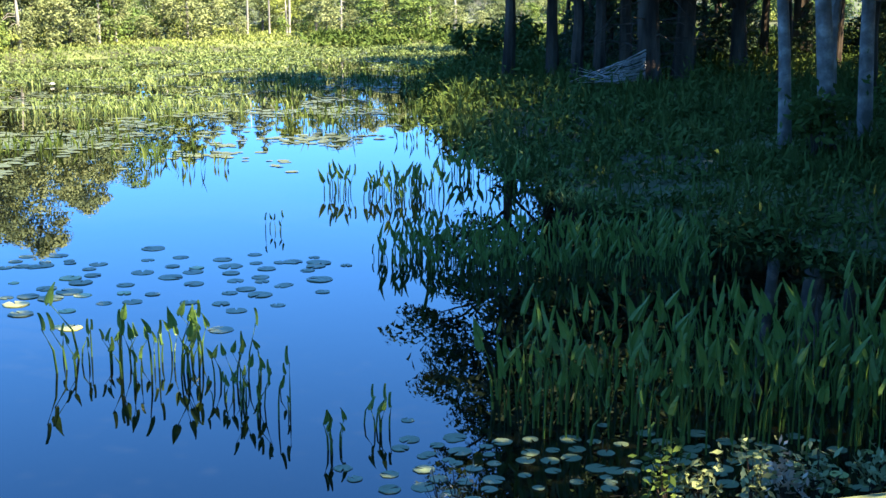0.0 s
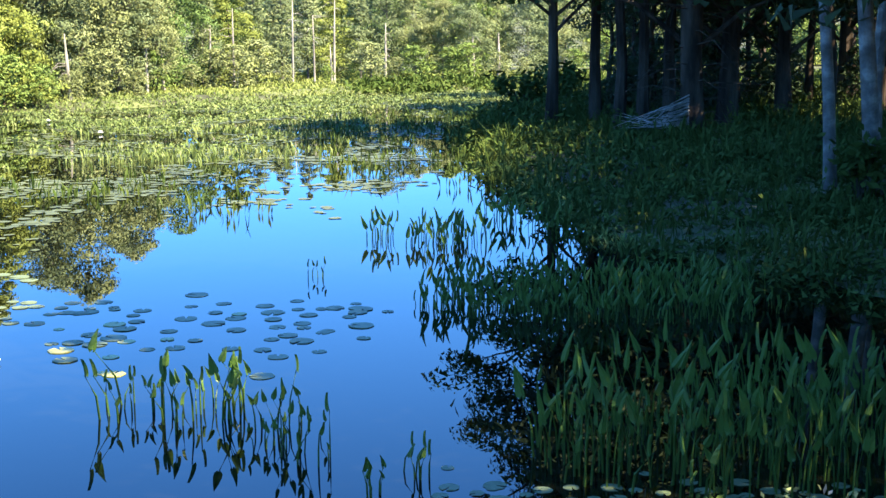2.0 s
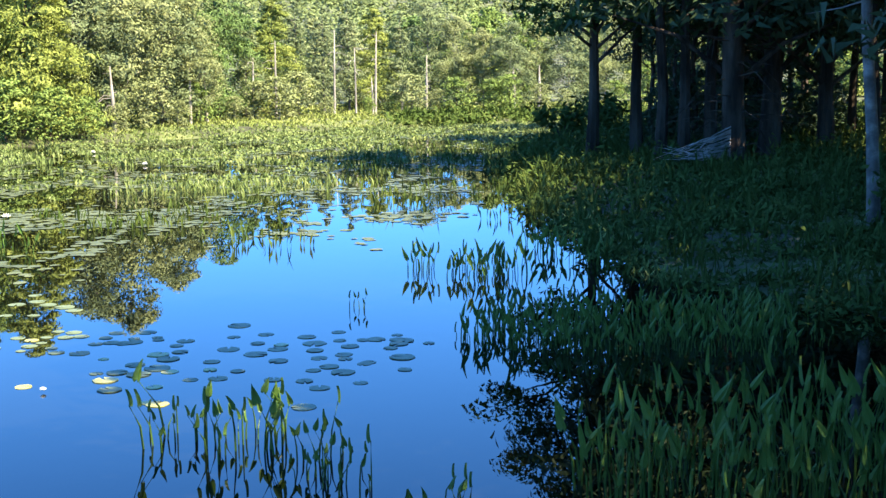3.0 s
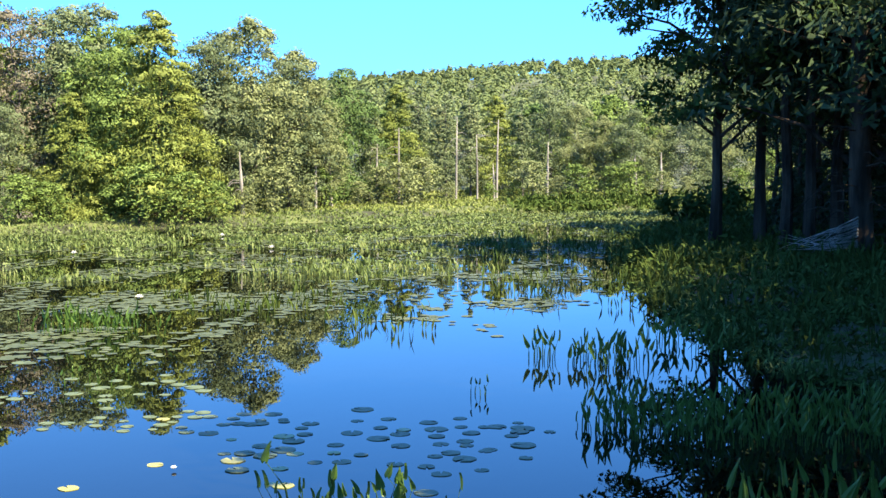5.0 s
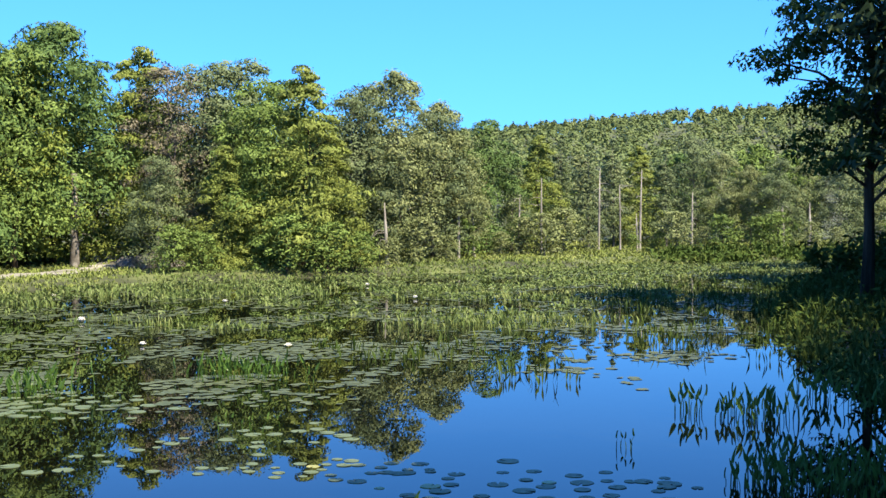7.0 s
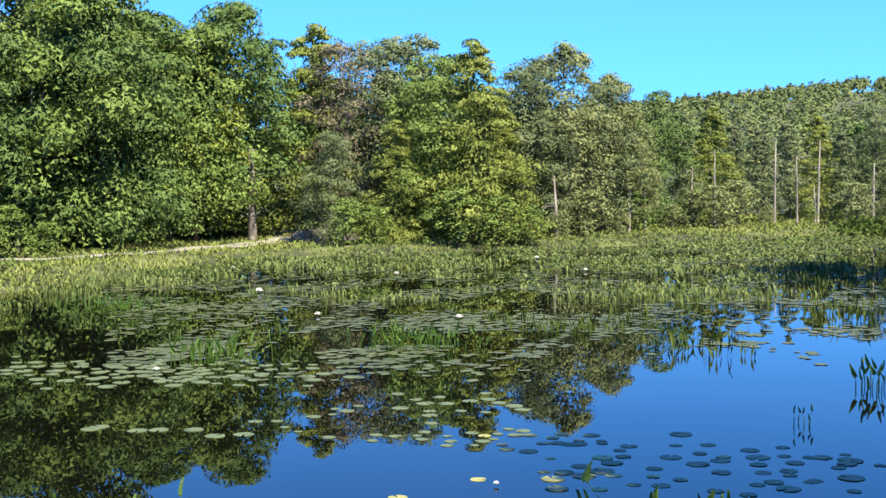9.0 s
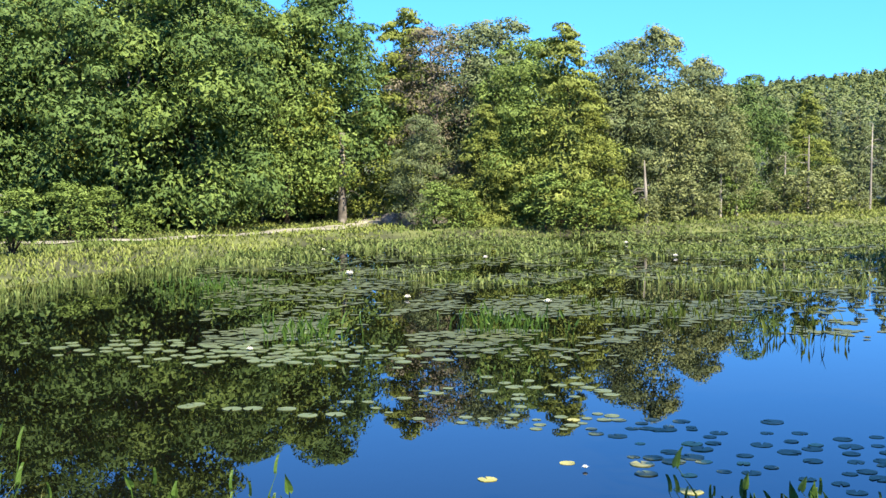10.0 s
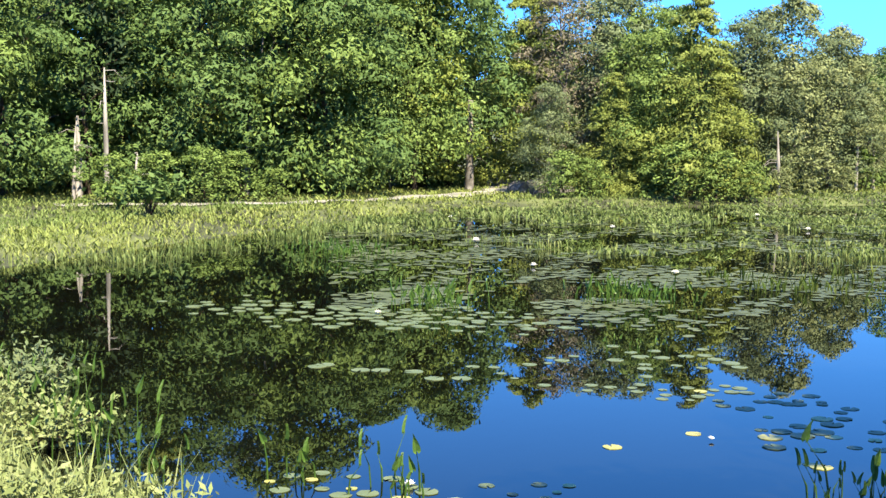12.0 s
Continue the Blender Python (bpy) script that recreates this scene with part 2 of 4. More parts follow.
gx, gy = axis(-60, 40, 0.8, 3000), axis(-8, 100, 0.8, 3000)
GX, GY = np.meshgrid(gx, gy)
GZ = terrain(GX, GY)
W = len(gx)
gv = np.stack([GX, GY, GZ], -1).reshape(-1, 3).tolist()
gf = [(j * W + i, j * W + i + 1, (j + 1) * W + i + 1, (j + 1) * W + i) for j in range(len(gy) - 1) for i in range(W - 1)]
ground = tagged(mesh_object("ground", gv, gf, M["soil"], smooth=True), "mossy grassy ground rising from pond to wooded hill", "ground", kind="structure")
water = mesh_object("water", [(-45, 3, 0), (30, 3, 0), (30, 90, 0), (-45, 90, 0)], [(0, 1, 2, 3)], water_mat)
tagged(water, "still dark pond water mirroring sky and trees", "water", kind="structure")
# ---------------------------------------------------------------- trees
PROFILE = {
    "round": lambda u: math.sqrt(max(0.02, 1 - (1.75 * u - 0.78) ** 2)) if u < 0.98 else 0.15,
    "cone": lambda u: 0.10 + 0.95 * (1 - u) ** 0.8,
    "ragged": lambda u: 0.35 + 0.65 * math.sin(math.pi * min(1, u * 0.9 + 0.12)),
    "column": lambda u: 0.75 * (1 - u) ** 0.45 + 0.1,
}


def tree(name, height, radius, shape, leaf, seed, clusters=85, per=42, size=0.15, start=0.08, flat=0.6, bark="bark", trunk_r=0.16, limbs=16, long=1.6, droop=0.2,
         spread=0.185, lean=0.0, wave=0.03, lush=True, tag=("", "")):
    """One tree: a bent tapered trunk, limbs out to the foliage clumps, and a crown of single leaves in clumps with gaps."""
    rng = np.random.default_rng(seed)
    root = new(name)
    wood = Soup()
    bend = rng.uniform(-wave, wave, (7, 2)) * height + np.linspace(0, lean, 7)[:, None] * np.array([[1, 0.3]])
    bend[0] = 0
    zs = np.linspace(-0.3, height * 0.95, 7)
    axis_pts = [(bend[i, 0], bend[i, 1], zs[i]) for i in range(7)]
    wood.tube(axis_pts, [trunk_r * (1.25 if i == 0 else 1) * (1 - 0.9 * i / 6) + 0.012 for i in range(7)], 8)
    at = lambda z: np.array([np.interp(z, zs, bend[:, 0]), np.interp(z, zs, bend[:, 1])])
    pts, facing = [], []
    for c in range(clusters):
        u = 1 - (1 - rng.uniform(0, 1)) ** 0.75 if shape == "cone" else rng.uniform(0, 1) ** 0.85
        ang, rr = rng.uniform(0, 2 * math.pi), rng.uniform(0.3, 1.0) ** 0.5
        z = height * (start + (1 - start) * u)
        r = radius * PROFILE[shape](u) * rr * rng.uniform(0.72, 1.12)
        cx, cy = at(z) + r * np.array([math.cos(ang), math.sin(ang)])
        if c < limbs:
            z0 = max(height * start * 0.5, z - r * rng.uniform(0.3, 0.8))
            bx, by = at(z0)
            mid = ((bx + cx) / 2 + rng.uniform(-.1, .1), (by + cy) / 2, (z0 + z) / 2 + 0.1 * r)
            wood.tube([(bx, by, z0), mid, (cx, cy, z)], [trunk_r * 0.35, trunk_r * 0.22, 0.012], 5)
        sp = spread * radius * rng.uniform(0.7, 1.4) * (1.15 - (0.75 if shape == 'cone' else 0.4) * u)
        k = int(per * rng.uniform(0.6, 1.4))
        o = rng.normal(size=(k, 3))
        o /= np.linalg.norm(o, axis=1)[:, None]
        o = o[(o[:, 2] > -0.3) | (rng.uniform(size=k) < 0.5)]                # fewer leaves under the bough
        k = len(o)
        facing.append(o)
        tilt = -0.35 * sp * (o[:, :1] * math.cos(ang) + o[:, 1:2] * math.sin(ang)) * np.array([[0, 0, 1]])   # boughs hang towards their tips
        pts.append(o * rng.uniform(0.55, 1.12, (k, 1)) * np.array([sp, sp, sp * flat]) * 1.5 + tilt + np.array([cx, cy, max(z, 0.25)]))
    fill = int((0.22 if lush else 0.5) * clusters * per)                 # leaves deep inside the crown
    fu = 1 - (1 - rng.uniform(0, 1, fill)) ** 0.6 if shape == "cone" else rng.uniform(0, 1, fill) ** 0.9
    fr = np.array([radius * PROFILE[shape](q) for q in fu]) * rng.uniform(0, 0.28, fill) ** 0.5
    fa, fz = rng.uniform(0, 2 * math.pi, fill), height * (start + (1 - start) * fu)
    fd = np.stack([np.cos(fa), np.sin(fa), np.full(fill, 0.4)], 1)
    facing.append(fd)
    pts.append(np.stack([np.interp(fz, zs, bend[:, 0]) + fr * np.cos(fa), np.interp(fz, zs, bend[:, 1]) + fr * np.sin(fa), fz], 1))
    pts, facing = np.concatenate(pts), np.concatenate(facing)
    keep = pts[:, 2] > 0.05
    pts, facing = pts[keep], facing[keep]
    crown = Soup()
    crown.quads(leaf_quads(rng, pts, size, long, droop, 0.4, facing))
    wood.object("trunk", M[bark], root)
    crown.object("crown", M[leaf], root)
    tagged(root, tag[0], tag[1])
    return root


def polar(az, dist):
    return dist * math.sin(radians(az)), dist * math.cos(radians(az))


def nearness(az):
    """How much nearer the wood edge stands than its first plan, by azimuth."""
    return float(np.interp(az, [-50, -26, -21, -10, 2, 12, 13.5], [0.90, 0.88, 0.80, 0.78, 0.82, 0.84, 1.0]))


def edge_spot(az, dist):
    return polar(az, dist * nearness(az))


def plant_tree(proto, az, dist, height, proto_height, turn, group, wide=1.0, sink=0.0):
    x, y = edge_spot(az, dist)
    height *= nearness(az)
    s = 0.88 * height / proto_height
    return tagged(copy_thing_scaled(proto, pose(x, y, ground_z(x, y) - sink, 0, 0, turn), (s * wide, s * wide, s)), group=group)


def copy_thing_scaled(proto, m, s):
    ob = copy_thing(proto, m)
    ob.scale = s
    return ob


def kinds_of_tree(lush):
    """The kinds of tree with their own height; lush: how many leaves a clump has."""
    k = lambda c: int(c * lush)
    sz = 0.84 if lush >= 1 else 1.75
    return {
        "maple": (tree("broadleaf_tree", 11, 3.9, "round", "maple", 1, 76, k(200), 0.085 * sz, 0.03, 0.6, lush=lush >= 1, tag=("broadleaf tree with dense mid-green foliage down to the ground", "tree")), 11),
        "deep": (tree("broadleaf_tree", 11, 4.0, "ragged", "deep", 2, 72, k(200), 0.085 * sz, 0.03, 0.5, lush=lush >= 1, tag=("dark green leafy tree with layered boughs", "tree")), 11),
        "high": (tree("broadleaf_tree", 11, 3.8, "ragged", "deep", 12, 64, k(200), 0.085 * sz, 0.22, 0.55, trunk_r=0.2, lush=lush >= 1, tag=("dark green tree with boughs arching over shade", "tree")), 11),
        "hemlock": (tree("hemlock_tree", 12, 3.9, "cone", "hemlock", 3, 100, k(145), 0.075 * sz, 0.02, 0.42, long=2.0, droop=0.5, lush=lush >= 1, tag=("yellow-green hemlock with feathery drooping boughs", "tree")), 12),
        "grey": (tree("broadleaf_tree", 11, 3.6, "ragged", "grey", 4, 72, k(180), 0.075 * sz, 0.04, 0.6, "birch", 0.11, 34, lush=lush >= 1, tag=("grey-green tree with pale limbs showing through", "tree")), 11),
        "pale": (tree("broadleaf_tree", 11, 3.1, "round", "pale", 5, 64, k(170), 0.075 * sz, 0.08, 0.7, "birch", 0.10, 28, lush=lush >= 1, tag=("slender pale green tree with light bark", "tree")), 11),
        "rusty": (tree("thin_crowned_tree", 12, 3.2, "round", "rusty", 6, 60, k(130), 0.065 * sz, 0.2, 0.6, "birch", 0.13, 36, lush=lush >= 1, tag=("thin-crowned tree with rusty grey foliage and pale limbs", "tree")), 12),
        "yellow": (tree("broadleaf_tree", 10, 2.8, "ragged", "yellow", 7, 60, k(170), 0.08 * sz, lush=lush >= 1, tag=("leafy tree with yellowing foliage at wood edge", "tree")), 10),
        "spruce": (tree("spruce_tree", 10, 2.0, "cone", "grey", 8, 105, k(52), 0.07 * sz, 0.12, 0.6, "birch", 0.10, 22, 2.0, 0.5, wave=0.01, lush=lush >= 1, tag=("narrow grey-green spruce with bare lower trunk", "tree")), 10),
    }


PROTO = kinds_of_tree(1.1)
BACK = kinds_of_tree(0.3)
PROTO["scrub"] = (tree("scrub_tree", 5, 2.0, "round", "pale", 9, 40, 42, 0.085, 0.05, 0.8, "birch", 0.05, 24, tag=("low pale green scrub tree at the meadow edge", "tree")), 5)
PROTO["bush"] = (tree("scrub_tree", 5, 2.2, "ragged", "maple", 19, 40, 42, 0.085, 0.05, 0.7, "bark", 0.05, 24, tag=("low leafy green scrub at the wood edge", "tree")), 5)
PROTO["thicket"] = (tree("thicket", 5, 2.6, "ragged", "deep", 29, 44, 30, 0.12, 0.02, 0.9, "bark", 0.05, 10, tag=("dense dark green thicket under the trees", "shrub")), 5)
PROTO["young"] = (tree("young_pine", 4, 1.5, "cone", "pine", 39, 60, 30, 0.07, 0.04, 0.5, "bark", 0.05, 20, 2.0, 0.3, tag=("young dark pine under the tall trees", "tree")), 4)
PROTO["pine"] = (tree("white_pine", 14, 4.4, "ragged", "pine", 10, 120, 100, 0.07, 0.24, 0.3, "bark", 0.24, 50, 2.2, 0.1, wave=0.008, tag=("dark white pine with spreading layered boughs", "tree")), 14)
PROTO["pole"] = (tree("pine_pole", 12, 2.4, "column", "pine", 11, 85, 38, 0.075, 0.36, 0.4, "bark", 0.14, 40, 2.2, 0.1, wave=0.008, tag=("slim dark pine with bare lower trunk", "tree")), 12)
rng = np.random.default_rng(20)

# wood edge behind the marsh and the meadow: azimuth, distance, height, kind
EDGE_LEFT = [(-39.5, 56, 14, "pole"), (-36.5, 60, 14.5, "hemlock"), (-38.2, 58, 14, "deep"), (-34.8, 57, 13, "deep"), (-32.5, 62, 14, "grey"), (-31.0, 60, 15, "maple"), (-29.2, 60, 13.5, "deep"), (-26.9, 65, 12.5, "high"), (-28.0, 64, 11.5, "maple"),
             (-25.2, 66, 12, "maple"), (-24.6, 68, 12, "yellow"), (-23.7, 70, 14, "high"), (-19.9, 76, 14, "hemlock"), (-21.9, 82, 13, "deep"), (-15.6, 77, 13.2, "grey"), (-14.4, 76, 12.0, "maple"), (-10.4, 78, 11.6, "grey"), (-6.8, 82, 11, "pale"), (-18.6, 74, 12.6, "rusty"), (-17.0, 75, 12.6, "grey"),
             (-19.2, 69, 6.5, "grey"), (-16.4, 69, 7.5, "hemlock"), (-14.8, 71, 10, "maple"), (-12.8, 70, 12.4, "hemlock")]
EDGE_MID = [(-11.6, 72, 8.5, "hemlock"), (-10.6, 75, 10.8, "grey"), (-8.8, 77, 12.6, "pale"), (-9.6, 76, 8, "grey"), (-7.2, 80, 10, "grey"), (-6.2, 82, 9, "pale"), (-4.9, 86, 10, "deep"), (-5.6, 80, 6.5, "pale"),
            (-3.6, 88, 8.6, "spruce"), (-2.4, 90, 9.2, "hemlock"), (-1.4, 91, 8.8, "spruce"), (-0.2, 93, 8.5, "spruce"), (0.9, 94, 9, "spruce"), (2.0, 95, 8.5, "hemlock"), (3.2, 94, 8, "spruce"), (4.4, 97, 9, "grey")]
EDGE_RIGHT = [(5.6, 96, 7.5, "pale"), (6.8, 95, 6.6, "pale"), (8.0, 94, 7, "grey"), (9.2, 96, 6.8, "pale"), (10.6, 95, 7.5, "grey"), (12.2, 98, 7.5, "pale"), (14.0, 96, 8, "grey"), (16.0, 95, 8, "pale"),
              (18.5, 92, 9, "grey"), (21.5, 90, 9, "maple"), (25, 88, 10, "deep"), (29, 85, 10, "maple"), (-43, 55, 13, "deep"), (-47, 52, 13, "maple"), (-52, 50, 13, "deep")]
for az, d, h, kind in EDGE_LEFT + EDGE_MID + EDGE_RIGHT:
    plant_tree(*PROTO[kind][:1], az, d, h, PROTO[kind][1], rng.uniform(0, 360), "trees of the wood edge")
# second and third rows, up to the skyline
kinds = ["deep", "maple", "grey", "hemlock", "spruce", "pale"]
for row, (d0, hh) in enumerate(((8, 0.9), (18, 0.85))):
    for i in range(34):
        az = -50 + i * 2.35 + rng.uniform(-0.7, 0.7)
        base = np.interp(az, [-50, -30, -20, -10, 0, 25], [60, 66, 80, 82, 98, 100])
        top = np.interp(az, [-50, -24, -12, -6, 0, 25], [14, 13, 11, 9.5, 9, 9.5])
        if -23.2 < az < -20.2:
            continue
        k = kinds[int(rng.integers(0, 6))]
        plant_tree(BACK[k][0], az, base + d0 + rng.uniform(-2, 2), top * hh * (1.15 if az < -23.5 else 1.0) * rng.uniform(0.85, 1.05), BACK[k][1], rng.uniform(0, 360), "trees of the wood edge")
# low scrub along the edge of the meadow
for i in range(26):
    az = -9 + i * 1.15 + rng.uniform(-0.4, 0.4)
    d = np.interp(az, [-9, 0, 20], [73, 87, 90]) + rng.uniform(-1, 2)
    plant_tree(PROTO["scrub" if rng.uniform() < 0.55 else "bush"][0], az, d, rng.uniform(1.0, 3.4), 5, rng.uniform(0, 360), "scrub at the meadow edge", 1.3)
for az, d, h in [(-38.5, 52, 2.2), (-36.5, 53, 2.4), (-34.6, 53, 2.6), (-33.0, 54, 2.4), (-31.4, 56, 1.6), (-18.6, 66, 2.6), (-17.4, 66.5, 2.2), (-13.6, 67, 3.4), (-11.8, 68, 3.0), (-10.4, 69, 2.4)]:
    plant_tree(PROTO["bush"][0], az, d, h, 5, rng.uniform(0, 360), "scrub at the meadow edge", 1.4)

# pine wood on the shaded bank, and on behind the viewpoint
PINES = [(13.6, 38, 16, "pole"), (14.6, 35, 15, "pole"), (15.6, 35, 15, "pole"), (16.8, 37, 16, "pole"), (19.2, 36, 17, "pine"), (18.6, 48, 18, "pine"), (21.2, 46, 18, "pine"), (24.2, 43, 18, "pine"), (15.0, 58, 16, "pole"), (17.6, 60, 16, "pole"), (20.6, 58, 16, "pole"),
         (17.8, 34.0, 17, "pine"), (14.2, 46, 9, "pole"), (16.0, 41, 10, "pole"), (15.2, 50, 9, "pole"), (19.6, 40, 14, "pole"), (21.6, 37, 14, "pine"), (23.4, 34, 13, "pole"), (22.6, 43, 13, "pole"), (25.4, 38, 14, "pine"), (27.0, 30, 13, "pole"),
         (29.5, 33, 14, "pine"), (17.0, 54, 10, "pole"), (20.0, 52, 11, "pole"), (24.0, 50, 14, "pine"), (28.0, 45, 14, "pole"), (19.0, 62, 9, "pole"), (31.0, 24, 12, "pole"), (34.0, 28, 14, "pine"), (38.0, 22, 13, "pole")]
for az, d, h, kind in PINES:
    plant_tree(PROTO[kind][0], az, d, h, PROTO[kind][1], rng.uniform(0, 360), "pines of the shaded bank")
# pines mostly out of view, added to cast shade on bank and water
for x, y, h in [(8.4, 7.4, 12), (10.6, 10.4, 13), (13.5, 20.5, 13), (14.5, 25, 13), (17, 22, 14), (9.4, 14.3, 12), (11.0, 17.2, 13), (13, 15, 13), (13.5, 7, 12), (12.5, -2, 12), (13, -5, 13), (8.5, -8, 12), (16, 3, 14), (18, 10, 14), (4.5, -11, 11), (19, -8, 14), (22, 18, 14), (24, 26, 14), (27, 35, 14), (30, 48, 14), (28, 60, 13)]:
    tagged(copy_thing_scaled(PROTO["pine"][0], pose(x, y, ground_z(x, y), 0, 0, rng.uniform(0, 360)), (h / 14,) * 3), group="pines of the shaded bank")
# unseen slim pines, positioned to dapple the plant beds with shade
for x, y, h in [(4.0, 4.2, 12), (9.2, 2.2, 10), (6.5, 7.5, 15), (6.7, 9.3, 15)]:
    tagged(copy_thing_scaled(PROTO["pole"][0], pose(x, y, ground_z(x, y), 0, 0, rng.uniform(0, 360)), (h / 12 * 1.25, h / 12 * 1.25, h / 12)), group="pines of the shaded bank")
for i in range(26):
    az, d = rng.uniform(14.5, 31), rng.uniform(38, 62)
    plant_tree(PROTO["young"][0], az, d, rng.uniform(2.2, 4.6), 4, rng.uniform(0, 360), "young pines")
# dense growth between the trunks
for i in range(34):
    az = -49 + i * 1.2 + rng.uniform(-0.4, 0.4)
    if -23.4 < az < -20.9 or -29.6 < az < -26.2:
        continue
    plant_tree(PROTO["thicket"][0], az, np.interp(az, [-49, -30, -20, -8], [57, 63, 76, 80]) + rng.uniform(-1, 4), rng.uniform(2.6, 4.6), 5, rng.uniform(0, 360), "growth under the trees", 1.2)
for k in (*PROTO.values(), *BACK.values()):
    for o in (*k[0].children, k[0]):
        bpy.data.objects.remove(o)
# ---------------------------------------------------------------- far wooded hill
far = Soup()
rng = np.random.default_rng(5)
for i in range(1700):
    y = 150 + 790 * rng.uniform() ** 0.75
    x = rng.uniform(-0.42, 0.42) * y
    z = ground_z(x, y)
    r, h = rng.uniform(2.6, 4.6), rng.uniform(7, 11)
    conic = rng.uniform() < 0.35
    k = int(190 - 0.1 * y)
    d = rng.normal(size=(k, 3))
    d /= np.linalg.norm(d, axis=1)[:, None]
    d[:, 2] = np.abs(d[:, 2])
    lump = 0.82 + 0.18 * np.sin(d[:, 0] * 5 + i) * np.sin(d[:, 1] * 5 + 2 * i) + rng.uniform(-0.12, 0.05, k)
    o = d * lump[:, None] * np.array([r, r, h * 0.62])
    if conic:
        o[:, :2] *= (1 - 0.8 * d[:, 2:3]) * 1.1
        o[:, 2] *= 1.12
    far.quads(leaf_quads(rng, np.array([x, y, z + h * 0.35]) + o, 0.10 + 0.00085 * y, 1.0, 0, 0.8, d))
tagged(far.object("hill_forest", M["hill"]), "distant mixed forest covering the hill", "forest", kind="stuff")
# ---------------------------------------------------------------- water plants
def pickerel_mesh(seed, height, blade, width, lean):
    """A stalk with one lance-shaped leaf, folded along its midrib."""
    r = np.random.default_rng(seed)
    s = Soup()
    ang = r.uniform(0, 2 * math.pi)
    dx, dy = math.cos(ang) * lean, math.sin(ang) * lean
    top = Vector((dx * height, dy * height, height))
    s.tube([(0, 0, -0.25), (dx * height * 0.35, dy * height * 0.35, height * 0.5), top], [0.008, 0.007, 0.004], 4)
    tilt = r.uniform(0.05, 0.65)
    turn = r.uniform(0, 2 * math.pi)
    d = Vector((math.cos(turn) * math.sin(tilt), math.sin(turn) * math.sin(tilt), math.cos(tilt)))
    side = d.cross(Vector((math.cos(turn + 1.2), math.sin(turn + 1.2), 0.1))).normalized()
    nrm = side.cross(d).normalized()
    v, f = [], []
    for t, w in ((-0.14, 0.35), (0.0, 0.95), (0.22, 1.0), (0.55, 0.68), (0.82, 0.28), (1.0, 0.02)):
        c = top + d * (blade * t) - nrm * (0.18 * blade * max(t, 0) ** 2)
        v += [c + side * (width * w) + nrm * 0.018, c if t >= 0 else top + d * 0.005, c - side * (width * w) + nrm * 0.018]
    for i in range(5):
        a = 3 * i
        f += [(a, a + 1, a + 4, a + 3), (a + 1, a + 2, a + 5, a + 4)]
    s.add([tuple(p) for p in v], f)
    ob = s.object("stalk", M["pickerel"])
    me = ob.data
    bpy.data.objects.remove(ob)
    return me


STALKS = {
    "tall": [pickerel_mesh(100 + i, 0.34 + 0.037 * i, 0.17 + 0.01 * (i % 4), 0.019 + 0.0035 * (i % 3), 0.12 + 0.07 * (i % 4)) for i in range(9)],
    "front": [pickerel_mesh(200 + i, 0.13 + 0.034 * i, 0.085 + 0.007 * i, 0.016 + 0.002 * i, 0.12 + 0.14 * (i % 4)) for i in range(8)],
    "mid": [pickerel_mesh(300 + i, 0.09 + 0.028 * i, 0.15 + 0.012 * (i % 4), 0.022 + 0.004 * (i % 3), 0.15 + 0.08 * (i % 3)) for i in range(8)],
}


def inside(poly, x, y):
    c = False
    for (ax, ay), (bx, by) in zip(poly, poly[1:] + poly[:1]):
        if (ay > y) != (by > y) and x < (bx - ax) * (y - ay) / (by - ay) + ax:
            c = not c
    return c


def scatter(r, poly, count):
    xs, ys = [p[0] for p in poly], [p[1] for p in poly]
    out = []
    while len(out) < count:
        x, y = r.uniform(min(xs), max(xs)), r.uniform(min(ys), max(ys))
        if inside(poly, x, y):
            out.append((x, y))
    return out


def bed(label, meshes, spots, r, scale=(0.85, 1.15), group="pickerelweed beds"):
    cx, cy = sum(p[0] for p in spots) / len(spots), sum(p[1] for p in spots) / len(spots)
    root = new("pickerelweed_bed")
    root.location = (cx, cy, 0)
    tagged(root, label, "water plant", group)
    for x, y in spots:
        k = r.uniform(*scale)
        share("stalk", meshes[int(r.integers(0, len(meshes)))], root, pose(x - cx, y - cy, max(0.0, ground_z(x, y)), 0, 0, r.uniform(0, 360)) @ Matrix.Diagonal((k, k, k * r.uniform(0.9, 1.1), 1)))
    return root


rng = np.random.default_rng(31)
bed("dense bed of glossy green pickerelweed in shallow water", STALKS["tall"], scatter(rng, [(1.65, 8.9), (1.75, 8.0), (2.6, 7.5), (4.0, 7.25), (6.0, 7.6), (6.0, 9.6), (3.4, 9.7), (2.2, 9.5)], 300), rng, (0.7, 1.12))
bed("lower pickerelweed leaves filling a dense green bed", STALKS["front"], scatter(rng, [(1.7, 8.8), (1.8, 8.0), (2.6, 7.6), (4.0, 7.35), (6.0, 7.7), (6.0, 9.4), (3.4, 9.5), (2.2, 9.3)], 260), rng, (0.9, 1.4))
bed("dark green pickerelweed bed in shade at the bank", STALKS["tall"], scatter(rng, [(4.6, 9.2), (6.6, 8.2), (7.2, 10.2), (5.6, 10.4)], 45), rng, (0.75, 1.05))
bed("sparse shaded pickerelweed standing in open water", STALKS["front"], [(x + rng.normal(0, 0.10), y + rng.normal(0, 0.16)) for x, y in [(-1.25, 10.2), (-1.05, 10.1), (-0.95, 10.0), (-0.55, 10.2), (-0.38, 10.1), (-0.75, 9.7)] for _ in range(7)], rng, (0.9, 1.3))
